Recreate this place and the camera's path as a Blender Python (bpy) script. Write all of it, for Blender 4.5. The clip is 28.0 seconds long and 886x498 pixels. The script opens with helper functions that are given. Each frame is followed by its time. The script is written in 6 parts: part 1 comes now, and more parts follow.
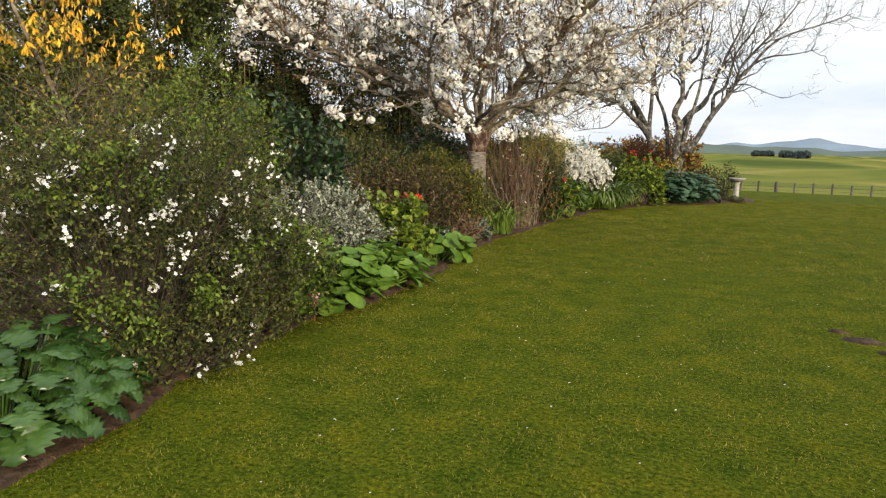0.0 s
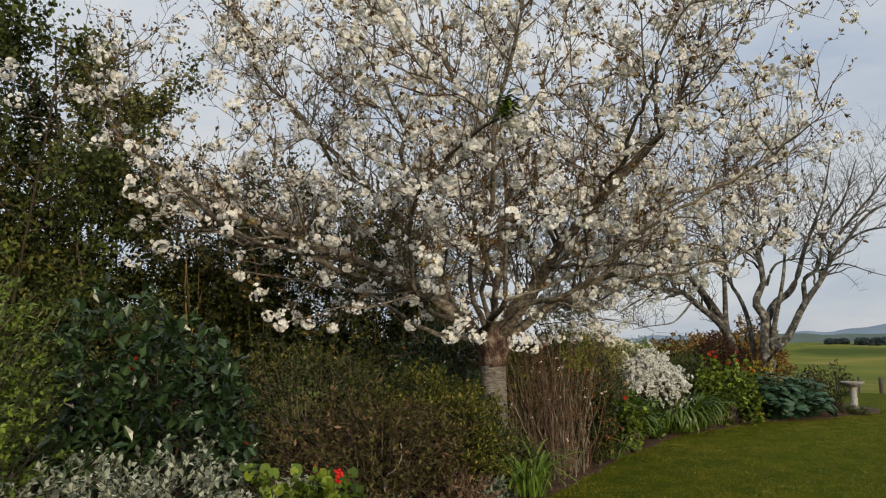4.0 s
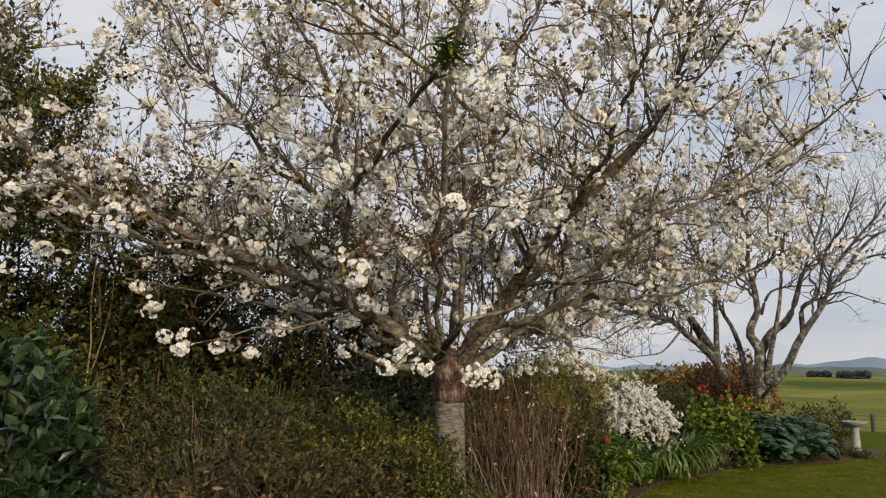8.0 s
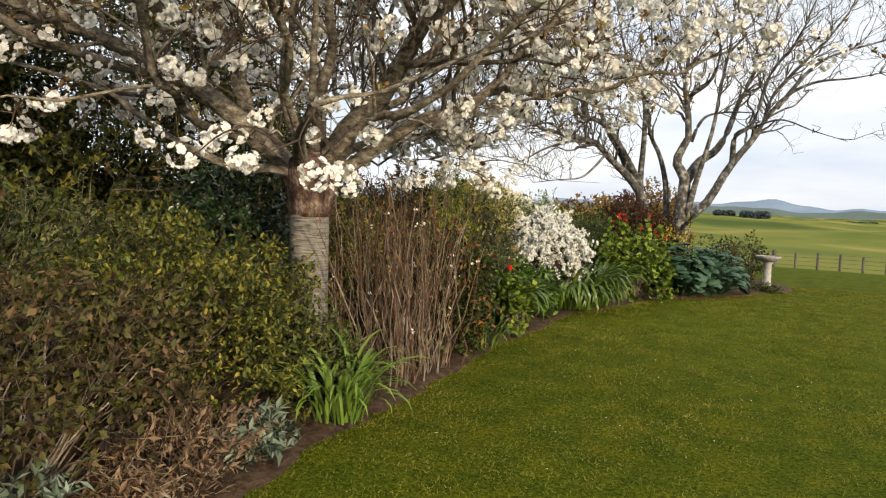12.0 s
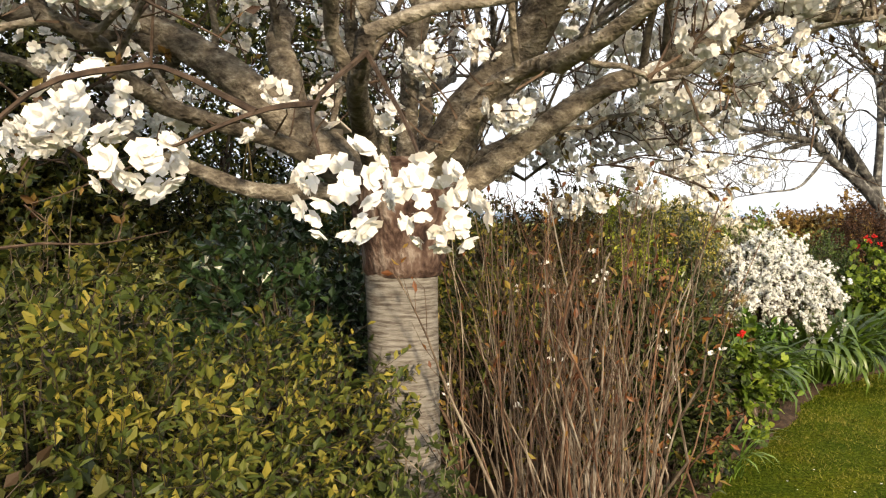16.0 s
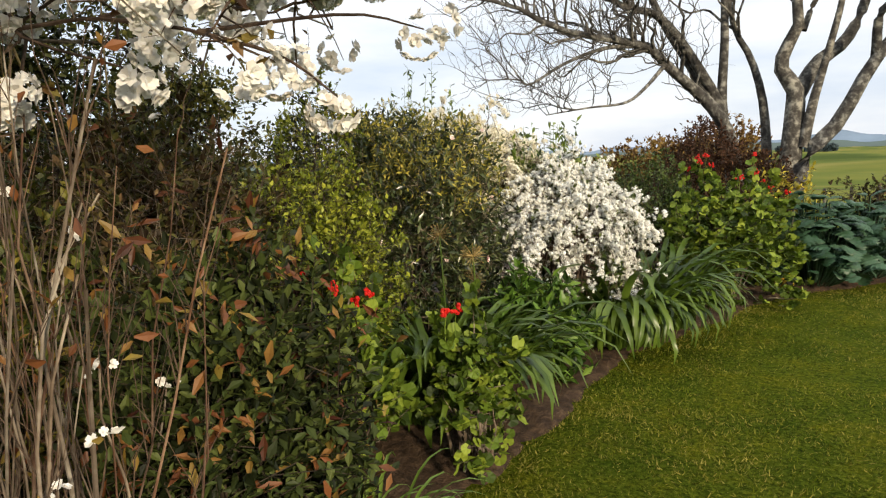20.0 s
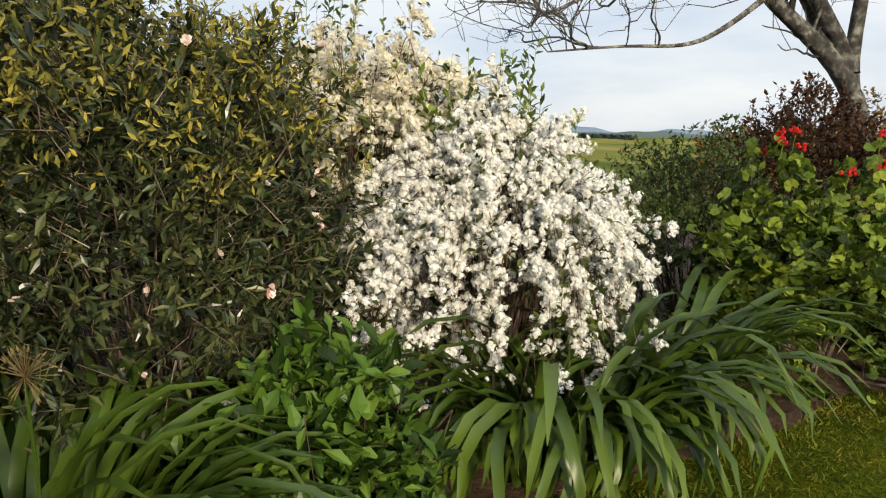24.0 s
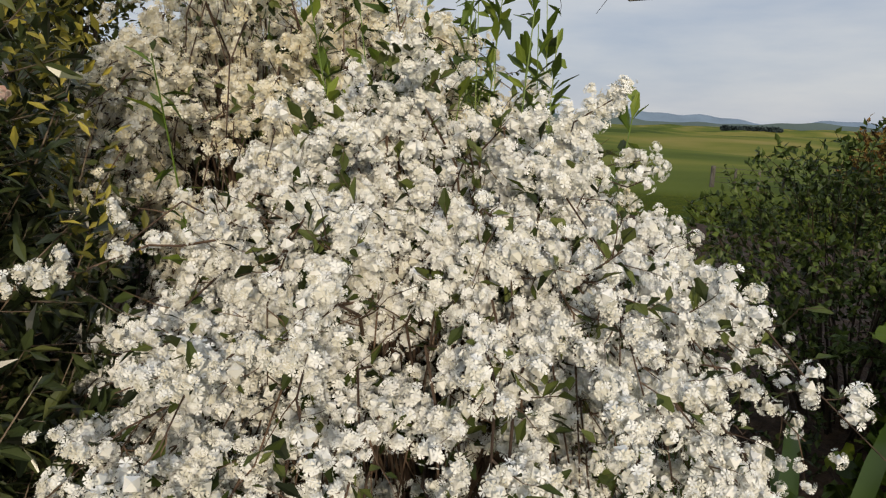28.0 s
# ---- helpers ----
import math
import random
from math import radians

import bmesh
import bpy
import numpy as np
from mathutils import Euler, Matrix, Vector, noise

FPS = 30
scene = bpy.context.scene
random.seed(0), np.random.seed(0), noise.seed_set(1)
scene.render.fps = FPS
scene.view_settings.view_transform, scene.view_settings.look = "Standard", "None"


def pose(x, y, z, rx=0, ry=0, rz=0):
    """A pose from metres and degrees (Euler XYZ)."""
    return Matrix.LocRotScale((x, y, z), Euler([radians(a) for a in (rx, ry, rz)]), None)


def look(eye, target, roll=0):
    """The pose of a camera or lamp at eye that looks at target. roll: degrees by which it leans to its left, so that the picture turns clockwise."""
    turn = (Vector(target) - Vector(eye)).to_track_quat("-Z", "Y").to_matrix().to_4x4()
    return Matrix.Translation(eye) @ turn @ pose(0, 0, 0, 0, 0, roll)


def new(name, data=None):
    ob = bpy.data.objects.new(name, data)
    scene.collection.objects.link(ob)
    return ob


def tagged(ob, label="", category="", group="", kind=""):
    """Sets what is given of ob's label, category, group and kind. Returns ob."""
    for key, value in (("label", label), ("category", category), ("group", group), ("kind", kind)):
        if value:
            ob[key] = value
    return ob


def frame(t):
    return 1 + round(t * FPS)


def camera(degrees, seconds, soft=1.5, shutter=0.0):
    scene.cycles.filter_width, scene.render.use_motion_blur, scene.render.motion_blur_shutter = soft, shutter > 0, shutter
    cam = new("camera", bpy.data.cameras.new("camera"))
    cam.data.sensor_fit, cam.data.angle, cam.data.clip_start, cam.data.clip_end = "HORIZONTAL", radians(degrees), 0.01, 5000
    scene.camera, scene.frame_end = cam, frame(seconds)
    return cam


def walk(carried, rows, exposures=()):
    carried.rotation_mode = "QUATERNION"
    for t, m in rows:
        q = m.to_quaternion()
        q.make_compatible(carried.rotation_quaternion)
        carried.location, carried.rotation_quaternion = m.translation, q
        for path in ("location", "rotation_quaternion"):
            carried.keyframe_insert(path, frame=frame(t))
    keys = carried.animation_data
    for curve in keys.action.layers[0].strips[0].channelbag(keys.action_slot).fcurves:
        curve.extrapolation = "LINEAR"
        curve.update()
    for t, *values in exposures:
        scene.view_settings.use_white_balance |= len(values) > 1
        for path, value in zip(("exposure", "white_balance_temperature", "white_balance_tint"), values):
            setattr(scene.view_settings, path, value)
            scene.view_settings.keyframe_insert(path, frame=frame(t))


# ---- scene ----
cam = camera(65.1, 28.0, 1.2)
PATH = [
    (0, (1.781, -0.189, 1.491), (0.876, 1.57, 1.197), 1.1),
    (0.5, (1.633, 0.314, 1.557), (0.666, 2.044, 1.289), -0.2),
    (1, (1.554, 0.76, 1.562), (0.514, 2.463, 1.429), 0.4),
    (1.5, (1.371, 1.227, 1.624), (0.409, 2.98, 1.545), 0.1),
    (2, (1.284, 1.658, 1.613), (0.328, 3.414, 1.654), 0.5),
    (2.5, (1.119, 2.102, 1.651), (0.121, 3.829, 1.789), 0.4),
    (3, (0.945, 2.562, 1.698), (-0.004, 4.312, 1.886), -1.3),
    (3.5, (0.852, 3.036, 1.68), (-0.142, 4.755, 1.918), 0.3),
    (4, (0.71, 3.462, 1.675), (-0.34, 5.141, 1.949), -0.8),
    (4.5, (0.555, 3.873, 1.726), (-0.469, 5.562, 2.039), -1.1),
    (6.5, (0.261, 4.822, 1.765), (-0.818, 6.452, 2.186), 0.4),
    (7, (0.276, 4.856, 1.745), (-0.781, 6.512, 2.121), -0.1),
    (7.5, (0.298, 4.855, 1.736), (-0.739, 6.526, 2.097), -0.0),
    (8, (0.295, 4.855, 1.726), (-0.715, 6.546, 2.072), 0.2),
    (8.5, (0.291, 4.862, 1.73), (-0.7, 6.57, 2.049), 0.3),
    (9, (0.318, 4.875, 1.718), (-0.637, 6.61, 2.001), -0.2),
    (9.5, (0.387, 4.885, 1.684), (-0.55, 6.637, 1.91), -0.5),
    (10, (0.432, 5.005, 1.629), (-0.509, 6.767, 1.731), 0.6),
    (10.5, (0.348, 5.343, 1.611), (-0.609, 7.099, 1.609), 1.1),
    (11, (0.158, 5.757, 1.605), (-0.784, 7.518, 1.507), -0.2),
    (11.5, (0.073, 6.188, 1.602), (-0.882, 7.941, 1.486), 1.1),
    (12, (-0.113, 6.611, 1.582), (-0.944, 8.425, 1.44), 2.4),
    (12.5, (-0.239, 6.998, 1.564), (-1.027, 8.827, 1.383), 0.5),
    (14.5, (-1.185, 8.557, 1.582), (-2.164, 10.297, 1.462), 0.8),
    (15, (-1.352, 8.783, 1.589), (-2.47, 10.437, 1.468), 0.8),
    (15.5, (-1.466, 8.905, 1.62), (-2.688, 10.486, 1.547), -0.1),
    (16, (-1.502, 8.959, 1.636), (-2.694, 10.563, 1.559), -0.1),
    (16.5, (-1.397, 9.171, 1.582), (-2.277, 10.962, 1.446), 0.6),
    (17, (-1.286, 9.456, 1.575), (-2.031, 11.304, 1.401), 0.3),
    (17.5, (-1.251, 9.747, 1.571), (-1.905, 11.628, 1.392), 0.1),
    (18, (-1.186, 10.029, 1.567), (-1.829, 11.914, 1.382), -2.6),
    (18.5, (-1.101, 10.379, 1.551), (-1.78, 12.25, 1.349), -2.3),
    (19, (-1.143, 10.741, 1.522), (-1.864, 12.592, 1.291), -1.5),
    (19.5, (-1.201, 11.139, 1.508), (-2.153, 12.881, 1.267), -4.4),
    (20, (-1.251, 11.517, 1.506), (-2.217, 13.25, 1.256), -2.4),
    (20.5, (-1.29, 11.921, 1.478), (-2.231, 13.663, 1.199), -2.5),
    (21, (-1.277, 12.309, 1.485), (-2.149, 14.08, 1.163), -3.1),
    (21.5, (-1.149, 12.678, 1.502), (-2.077, 14.412, 1.141), 1.4),
    (23.5, (-1.224, 14.092, 1.37), (-2.38, 15.692, 1.048), 3.0),
    (24, (-1.35, 14.4, 1.401), (-2.574, 15.944, 1.061), 1.7),
    (24.5, (-1.468, 14.742, 1.382), (-2.761, 16.228, 1.033), 4.1),
    (25, (-1.668, 15.045, 1.342), (-2.93, 16.552, 0.972), 3.3),
    (25.5, (-1.83, 15.343, 1.341), (-3.062, 16.854, 0.897), 1.0),
    (26, (-1.944, 15.646, 1.336), (-3.233, 17.065, 0.767), 3.6),
    (26.5, (-2.038, 15.839, 1.339), (-3.318, 17.266, 0.768), 4.0),
    (27, (-2.108, 16.003, 1.381), (-3.34, 17.494, 0.875), 3.4),
    (27.5, (-2.092, 16.091, 1.419), (-3.374, 17.556, 0.963), 3.1),
    (28, (-2.06, 16.12, 1.436), (-3.541, 17.411, 1.061), 1.8),
]
walk(cam, [(t, look(eye, target, roll)) for t, eye, target, roll in PATH],
     exposures=[(0, 0.15, 6700, 10), (1, 0.08, 6700, 10), (2, -0.38, 6800, 11), (3, -0.56, 6500, 9), (4.5, -0.7, 6500, 10), (7, -0.56, 6700, 12), (9, -0.58, 6700, 12), (10, -0.55, 6700, 12),
                (11, -0.1, 6700, 11), (12.5, 0.1, 6700, 11), (14.5, 0.25, 6800, 12), (16, 0.51, 6800, 12), (17, 0.09, 6600, 10), (18, -0.2, 6700, 12), (19, -0.25, 6600, 11), (20, 0.05, 6600, 10),
                (21, 0.08, 6600, 10), (23.5, -0.1, 6500, 9), (25, -0.25, 6500, 9), (26.5, -0.42, 6500, 9), (28, -0.78, 6350, 11)])

# ---- world and sun ----
SUN_AZ, SUN_EL = radians(125), radians(16)
world = bpy.data.worlds.new("sky")
scene.world = world
world.use_nodes = True
wn, wl = world.node_tree.nodes, world.node_tree.links
wn.clear()
w_out = wn.new("ShaderNodeOutputWorld")
w_bg = wn.new("ShaderNodeBackground")
w_sky = wn.new("ShaderNodeTexSky")
w_sky.sky_type, w_sky.sun_disc = "NISHITA", False
w_sky.sun_elevation, w_sky.sun_rotation = SUN_EL, SUN_AZ
w_sky.dust_density, w_sky.air_density = 1.5, 1.0
w_co = wn.new("ShaderNodeTexCoord")
w_map = wn.new("ShaderNodeMapping")
w_map.inputs["Scale"].default_value = (1.6, 1.6, 7.0)
w_noise = wn.new("ShaderNodeTexNoise")
w_noise.inputs["Scale"].default_value = 1.5
w_noise.inputs["Detail"].default_value = 6
w_noise.inputs["Roughness"].default_value = 0.55
w_ramp = wn.new("ShaderNodeValToRGB")
w_ramp.color_ramp.elements[0].position, w_ramp.color_ramp.elements[0].color = 0.3, (7.3, 8.5, 10.5, 1)
w_ramp.color_ramp.elements[1].position, w_ramp.color_ramp.elements[1].color = 0.7, (12.7, 12.7, 12.6, 1)
w_mix = wn.new("ShaderNodeMixRGB")
w_mix.inputs[0].default_value = 0.8
wl.new(w_co.outputs["Generated"], w_map.inputs[0])
wl.new(w_map.outputs[0], w_noise.inputs["Vector"])
wl.new(w_noise.outputs["Fac"], w_ramp.inputs[0])
wl.new(w_sky.outputs[0], w_mix.inputs[1])
wl.new(w_ramp.outputs[0], w_mix.inputs[2])
# an overcast sky is about three times brighter overhead than at the horizon
w_sep = wn.new("ShaderNodeSeparateXYZ")
w_up = wn.new("ShaderNodeMapRange")
w_up.inputs["From Min"].default_value, w_up.inputs["From Max"].default_value = 0.22, 1.0
w_tint = wn.new("ShaderNodeMixRGB")
w_tint.inputs[1].default_value, w_tint.inputs[2].default_value = (1, 1, 1, 1), (1.55, 1.53, 1.48, 1)
w_grad = wn.new("ShaderNodeMixRGB")
w_grad.blend_type = "MULTIPLY"
w_grad.inputs[0].default_value = 1.0
wl.new(w_co.outputs["Generated"], w_sep.inputs[0])
wl.new(w_sep.outputs["Z"], w_up.inputs["Value"])
wl.new(w_up.outputs[0], w_tint.inputs[0])
wl.new(w_mix.outputs[0], w_grad.inputs[1])
wl.new(w_tint.outputs[0], w_grad.inputs[2])
wl.new(w_grad.outputs[0], w_bg.inputs[0])
w_bg.inputs[1].default_value = 0.1
wl.new(w_bg.outputs[0], w_out.inputs[0])

sun_data = bpy.data.lights.new("sun", "SUN")
sun_data.energy, sun_data.angle, sun_data.color = 4.45, radians(5), (1.0, 0.84, 0.6)
sun = new("sun", sun_data)
to_sun = Vector((math.sin(SUN_AZ) * math.cos(SUN_EL), math.cos(SUN_AZ) * math.cos(SUN_EL), math.sin(SUN_EL)))
sun.rotation_mode = "QUATERNION"
sun.rotation_quaternion = to_sun.to_track_quat("Z", "Y")


# ---- materials ----
def principled(name, rough=0.6, spec=0.4):
    m = bpy.data.materials.new(name)
    m.use_nodes = True
    b = m.node_tree.nodes["Principled BSDF"]
    b.inputs["Roughness"].default_value = rough
    b.inputs["Specular IOR Level"].default_value = spec
    return m, m.node_tree.nodes, m.node_tree.links, b


def ramp(nodes, stops):
    r = nodes.new("ShaderNodeValToRGB")
    e = r.color_ramp.elements
    while len(e) < len(stops):
        e.new(0.5)
    for k, (p, c) in enumerate(stops):
        e[k].position, e[k].color = p, (*c, 1)
    return r


def leaf_material(name, colours, rough=0.5, through_light=0.3, spec=0.35):
    """Leaves or petals that differ one by one, with large patches and some light passing through."""
    m, nodes, links, b = principled(name, rough, spec)
    geo = nodes.new("ShaderNodeNewGeometry")
    info = nodes.new("ShaderNodeObjectInfo")
    co = nodes.new("ShaderNodeTexCoord")
    big = nodes.new("ShaderNodeTexNoise")
    big.inputs["Scale"].default_value = 2.3
    big.inputs["Detail"].default_value = 3
    add = nodes.new("ShaderNodeMath")
    add.operation = "ADD"
    mul = nodes.new("ShaderNodeMath")
    mul.operation = "MULTIPLY_ADD"
    mul.inputs[1].default_value, mul.inputs[2].default_value = 0.9, -0.45
    some = nodes.new("ShaderNodeMath")
    some.operation = "MULTIPLY_ADD"
    some.inputs[1].default_value, some.inputs[2].default_value = 0.35, -0.17
    add2 = nodes.new("ShaderNodeMath")
    add2.operation = "ADD"
    if max(colours[0]) < 0.3:
        colours = [tuple(0.35 * c for c in colours[0])] + list(colours[1:-1]) + [tuple(1.2 * c for c in colours[-1])]
    n = len(colours)
    r = ramp(nodes, [(k / max(n - 1, 1), c) for k, c in enumerate(colours)])
    links.new(co.outputs["Object"], big.inputs["Vector"])
    links.new(big.outputs["Fac"], mul.inputs[0])
    links.new(geo.outputs["Random Per Island"], add.inputs[0])
    links.new(mul.outputs[0], add.inputs[1])
    links.new(info.outputs["Random"], some.inputs[0])
    links.new(add.outputs[0], add2.inputs[0])
    links.new(some.outputs[0], add2.inputs[1])
    links.new(add2.outputs[0], r.inputs[0])
    links.new(r.outputs[0], b.inputs["Base Color"])
    tr = nodes.new("ShaderNodeBsdfTranslucent")
    mix = nodes.new("ShaderNodeMixShader")
    mix.inputs[0].default_value = through_light * 0.52
    links.new(r.outputs[0], tr.inputs[0])
    links.new(b.outputs[0], mix.inputs[1])
    links.new(tr.outputs[0], mix.inputs[2])
    links.new(mix.outputs[0], nodes["Material Output"].inputs[0])
    return m


def rough_material(name, stops, scale=(1, 1, 1), size=8.0, bump=0.4, rough=0.85, detail=8, second=40.0, distance=0.02):
    """Bark, soil, stone: noise at two scales with relief."""
    m, nodes, links, b = principled(name, rough, 0.25)
    co = nodes.new("ShaderNodeTexCoord")
    mp = nodes.new("ShaderNodeMapping")
    mp.inputs["Scale"].default_value = scale
    a = nodes.new("ShaderNodeTexNoise")
    a.inputs["Scale"].default_value, a.inputs["Detail"].default_value = size, detail
    c = nodes.new("ShaderNodeTexNoise")
    c.inputs["Scale"].default_value, c.inputs["Detail"].default_value = second, 4
    mixf = nodes.new("ShaderNodeMath")
    mixf.operation = "MULTIPLY_ADD"
    mixf.inputs[1].default_value = 0.45
    sub = nodes.new("ShaderNodeMath")
    sub.operation = "SUBTRACT"
    sub.inputs[1].default_value = 0.22
    r = ramp(nodes, stops)
    bm = nodes.new("ShaderNodeBump")
    bm.inputs["Strength"].default_value, bm.inputs["Distance"].default_value = bump, distance
    links.new(co.outputs["Object"], mp.inputs[0])
    links.new(mp.outputs[0], a.inputs["Vector"])
    links.new(mp.outputs[0], c.inputs["Vector"])
    links.new(c.outputs["Fac"], mixf.inputs[0])
    links.new(a.outputs["Fac"], mixf.inputs[2])
    links.new(mixf.outputs[0], sub.inputs[0])
    info = nodes.new("ShaderNodeObjectInfo")
    vary = ramp(nodes, [(0.0, (0.62, 0.6, 0.58)), (0.5, (0.95, 0.95, 0.95)), (1.0, (1.25, 1.2, 1.12))])
    mulc = nodes.new("ShaderNodeMixRGB")
    mulc.blend_type = "MULTIPLY"
    mulc.inputs[0].default_value = 1.0
    links.new(sub.outputs[0], r.inputs[0])
    links.new(info.outputs["Random"], vary.inputs[0])
    links.new(r.outputs[0], mulc.inputs[1])
    links.new(vary.outputs[0], mulc.inputs[2])
    links.new(mulc.outputs[0], b.inputs["Base Color"])
    links.new(sub.outputs[0], bm.inputs["Height"])
    links.new(bm.outputs[0], b.inputs["Normal"])
    return m


M_LAWN_BLADE = leaf_material("grass_blades", [(0.048, 0.068, 0.004), (0.07, 0.098, 0.005), (0.105, 0.128, 0.01), (0.18, 0.175, 0.03)], 0.7, 0.25, 0.05)
M_LAWN_PALE = leaf_material("pale_grass_blades", [(0.085, 0.1, 0.008), (0.125, 0.138, 0.014), (0.18, 0.17, 0.03), (0.24, 0.21, 0.05)], 0.7, 0.25, 0.05)
M_SOIL = rough_material("bed_soil", [(0.25, (0.018, 0.011, 0.007)), (0.5, (0.05, 0.031, 0.019)), (0.75, (0.095, 0.062, 0.038))], size=14, second=90, bump=1.0, distance=0.03)
M_BARK_BAND = rough_material("cherry_bark", [(0.22, (0.045, 0.034, 0.028)), (0.4, (0.14, 0.12, 0.104)), (0.55, (0.24, 0.225, 0.2)), (0.75, (0.34, 0.325, 0.295))], scale=(2.2, 2.2, 22), size=4, second=17, bump=0.4)
M_BARK_GRAFT = rough_material("graft_bark", [(0.3, (0.018, 0.01, 0.008)), (0.44, (0.07, 0.04, 0.031)), (0.56, (0.16, 0.105, 0.082)), (0.68, (0.34, 0.28, 0.24))], scale=(1, 1, 0.6), size=11, second=46, bump=1.0, distance=0.04)
M_BARK_LIMB = rough_material("limb_bark", [(0.3, (0.048, 0.039, 0.031)), (0.48, (0.145, 0.125, 0.1)), (0.62, (0.235, 0.21, 0.17)), (0.75, (0.41, 0.385, 0.33))], scale=(1, 1, 1.5), size=16, second=60, bump=1.0, distance=0.03)
M_TWIG = rough_material("twig_bark", [(0.3, (0.045, 0.03, 0.022)), (0.7, (0.13, 0.09, 0.065))], size=20, bump=0.2)
M_BARK_GREY = rough_material("lichen_bark", [(0.3, (0.022, 0.02, 0.019)), (0.5, (0.066, 0.063, 0.059)), (0.7, (0.26, 0.258, 0.235))], size=9, second=30, bump=0.8)
M_TWIG_GREY = rough_material("grey_twig_bark", [(0.3, (0.03, 0.027, 0.025)), (0.7, (0.085, 0.08, 0.074))], size=20, bump=0.2)
M_CANE_RED = rough_material("red_brown_cane", [(0.3, (0.05, 0.024, 0.015)), (0.5, (0.12, 0.066, 0.042)), (0.7, (0.22, 0.15, 0.105))], size=7, second=30, bump=0.2)
M_CANE = rough_material("dry_cane", [(0.3, (0.055, 0.038, 0.027)), (0.5, (0.155, 0.12, 0.09)), (0.7, (0.3, 0.265, 0.215))], size=7, second=30, bump=0.2)
M_STRAW = rough_material("golden_straw", [(0.3, (0.12, 0.085, 0.035)), (0.7, (0.33, 0.25, 0.1))], size=9, second=30, bump=0.2)
M_DARK_STEM = rough_material("dark_stem", [(0.3, (0.03, 0.022, 0.015)), (0.7, (0.09, 0.07, 0.05))], size=12, bump=0.3)
M_STONE = rough_material("concrete_stone", [(0.3, (0.25, 0.24, 0.22)), (0.6, (0.42, 0.41, 0.38)), (0.8, (0.55, 0.54, 0.5))], size=18, second=80, bump=0.5)
M_BALL = rough_material("yellow_ball_leather", [(0.3, (0.36, 0.2, 0.02)), (0.7, (0.5, 0.3, 0.04))], size=10, second=60, bump=0.1, rough=0.45)
M_BALL_PATCH = rough_material("black_ball_patch", [(0.3, (0.012, 0.012, 0.014)), (0.7, (0.03, 0.03, 0.032))], size=10, second=60, bump=0.1, rough=0.45)
M_BLUE = rough_material("blue_glaze", [(0.3, (0.008, 0.03, 0.12)), (0.7, (0.015, 0.06, 0.2))], size=6, bump=0.05, rough=0.3)
M_POST = rough_material("weathered_post", [(0.3, (0.05, 0.045, 0.04)), (0.7, (0.15, 0.14, 0.125))], scale=(1, 1, .2), size=10, bump=0.4)

M_BLOSSOM = leaf_material("cherry_petals", [(0.78, 0.72, 0.64), (0.84, 0.82, 0.78), (0.86, 0.85, 0.83), (0.87, 0.87, 0.86)], 0.6, 0.4, 0.1)
M_SPIREA = leaf_material("spirea_petals", [(0.68, 0.66, 0.57), (0.84, 0.84, 0.8), (0.89, 0.89, 0.87), (0.9, 0.905, 0.895)], 0.6, 0.12, 0.1)
# white spirea petals with warm sunlight put into the colour as cream
M_SPIREA_SUNLIT = leaf_material("sunlit_spirea_petals", [(0.7, 0.6, 0.38), (0.84, 0.79, 0.62), (0.9, 0.87, 0.78)], 0.6, 0.35, 0.15)
M_WHITE_FL = leaf_material("white_petals", [(0.5, 0.5, 0.47), (0.66, 0.67, 0.68), (0.74, 0.75, 0.76)], 0.6, 0.3, 0.15)
M_PINK_FL = leaf_material("pale_pink_petals", [(0.75, 0.45, 0.4), (0.85, 0.7, 0.65), (0.9, 0.85, 0.8)], 0.6, 0.3, 0.15)
M_RED_FL = leaf_material("scarlet_petals", [(0.5, 0.012, 0.01), (0.65, 0.02, 0.018), (0.72, 0.05, 0.03)], 0.5, 0.2, 0.2)
M_YELLOW_FL = leaf_material("golden_petals", [(0.55, 0.25, 0.02), (0.7, 0.4, 0.03), (0.8, 0.5, 0.05)], 0.5, 0.35, 0.2)
M_PINK_SPIKE = leaf_material("pink_spike_petals", [(0.6, 0.25, 0.32), (0.75, 0.4, 0.45)], 0.6, 0.2)

M_BRONZE = leaf_material("bronze_new_leaves", [(0.11, 0.05, 0.02), (0.19, 0.105, 0.03), (0.17, 0.15, 0.03)], 0.5, 0.35)
M_GOLD_BROWN = leaf_material("orange_brown_leaves", [(0.09, 0.05, 0.02), (0.18, 0.1, 0.035), (0.26, 0.17, 0.05)], 0.7, 0.3, 0.1)
M_MID_LEAF = leaf_material("mid_green_leaves", [(0.025, 0.045, 0.012), (0.055, 0.09, 0.02), (0.1, 0.14, 0.03)], 0.5, 0.3)
M_ROSE_LEAF = leaf_material("olive_green_leaves", [(0.028, 0.04, 0.011), (0.05, 0.07, 0.017), (0.1, 0.12, 0.03)], 0.55, 0.3, 0.2)
M_LIME_LEAF = leaf_material("lime_green_leaves", [(0.05, 0.09, 0.012), (0.085, 0.135, 0.018), (0.16, 0.21, 0.03)], 0.5, 0.35, 0.25)
M_GERANIUM = leaf_material("geranium_leaves", [(0.056, 0.1, 0.011), (0.11, 0.172, 0.018), (0.21, 0.26, 0.03)], 0.55, 0.35, 0.25)
M_YELLOW_LEAF = leaf_material("yellow_green_leaves", [(0.026, 0.042, 0.01), (0.05, 0.07, 0.013), (0.09, 0.108, 0.019), (0.155, 0.15, 0.028), (0.26, 0.21, 0.036)], 0.5, 0.3, 0.25)
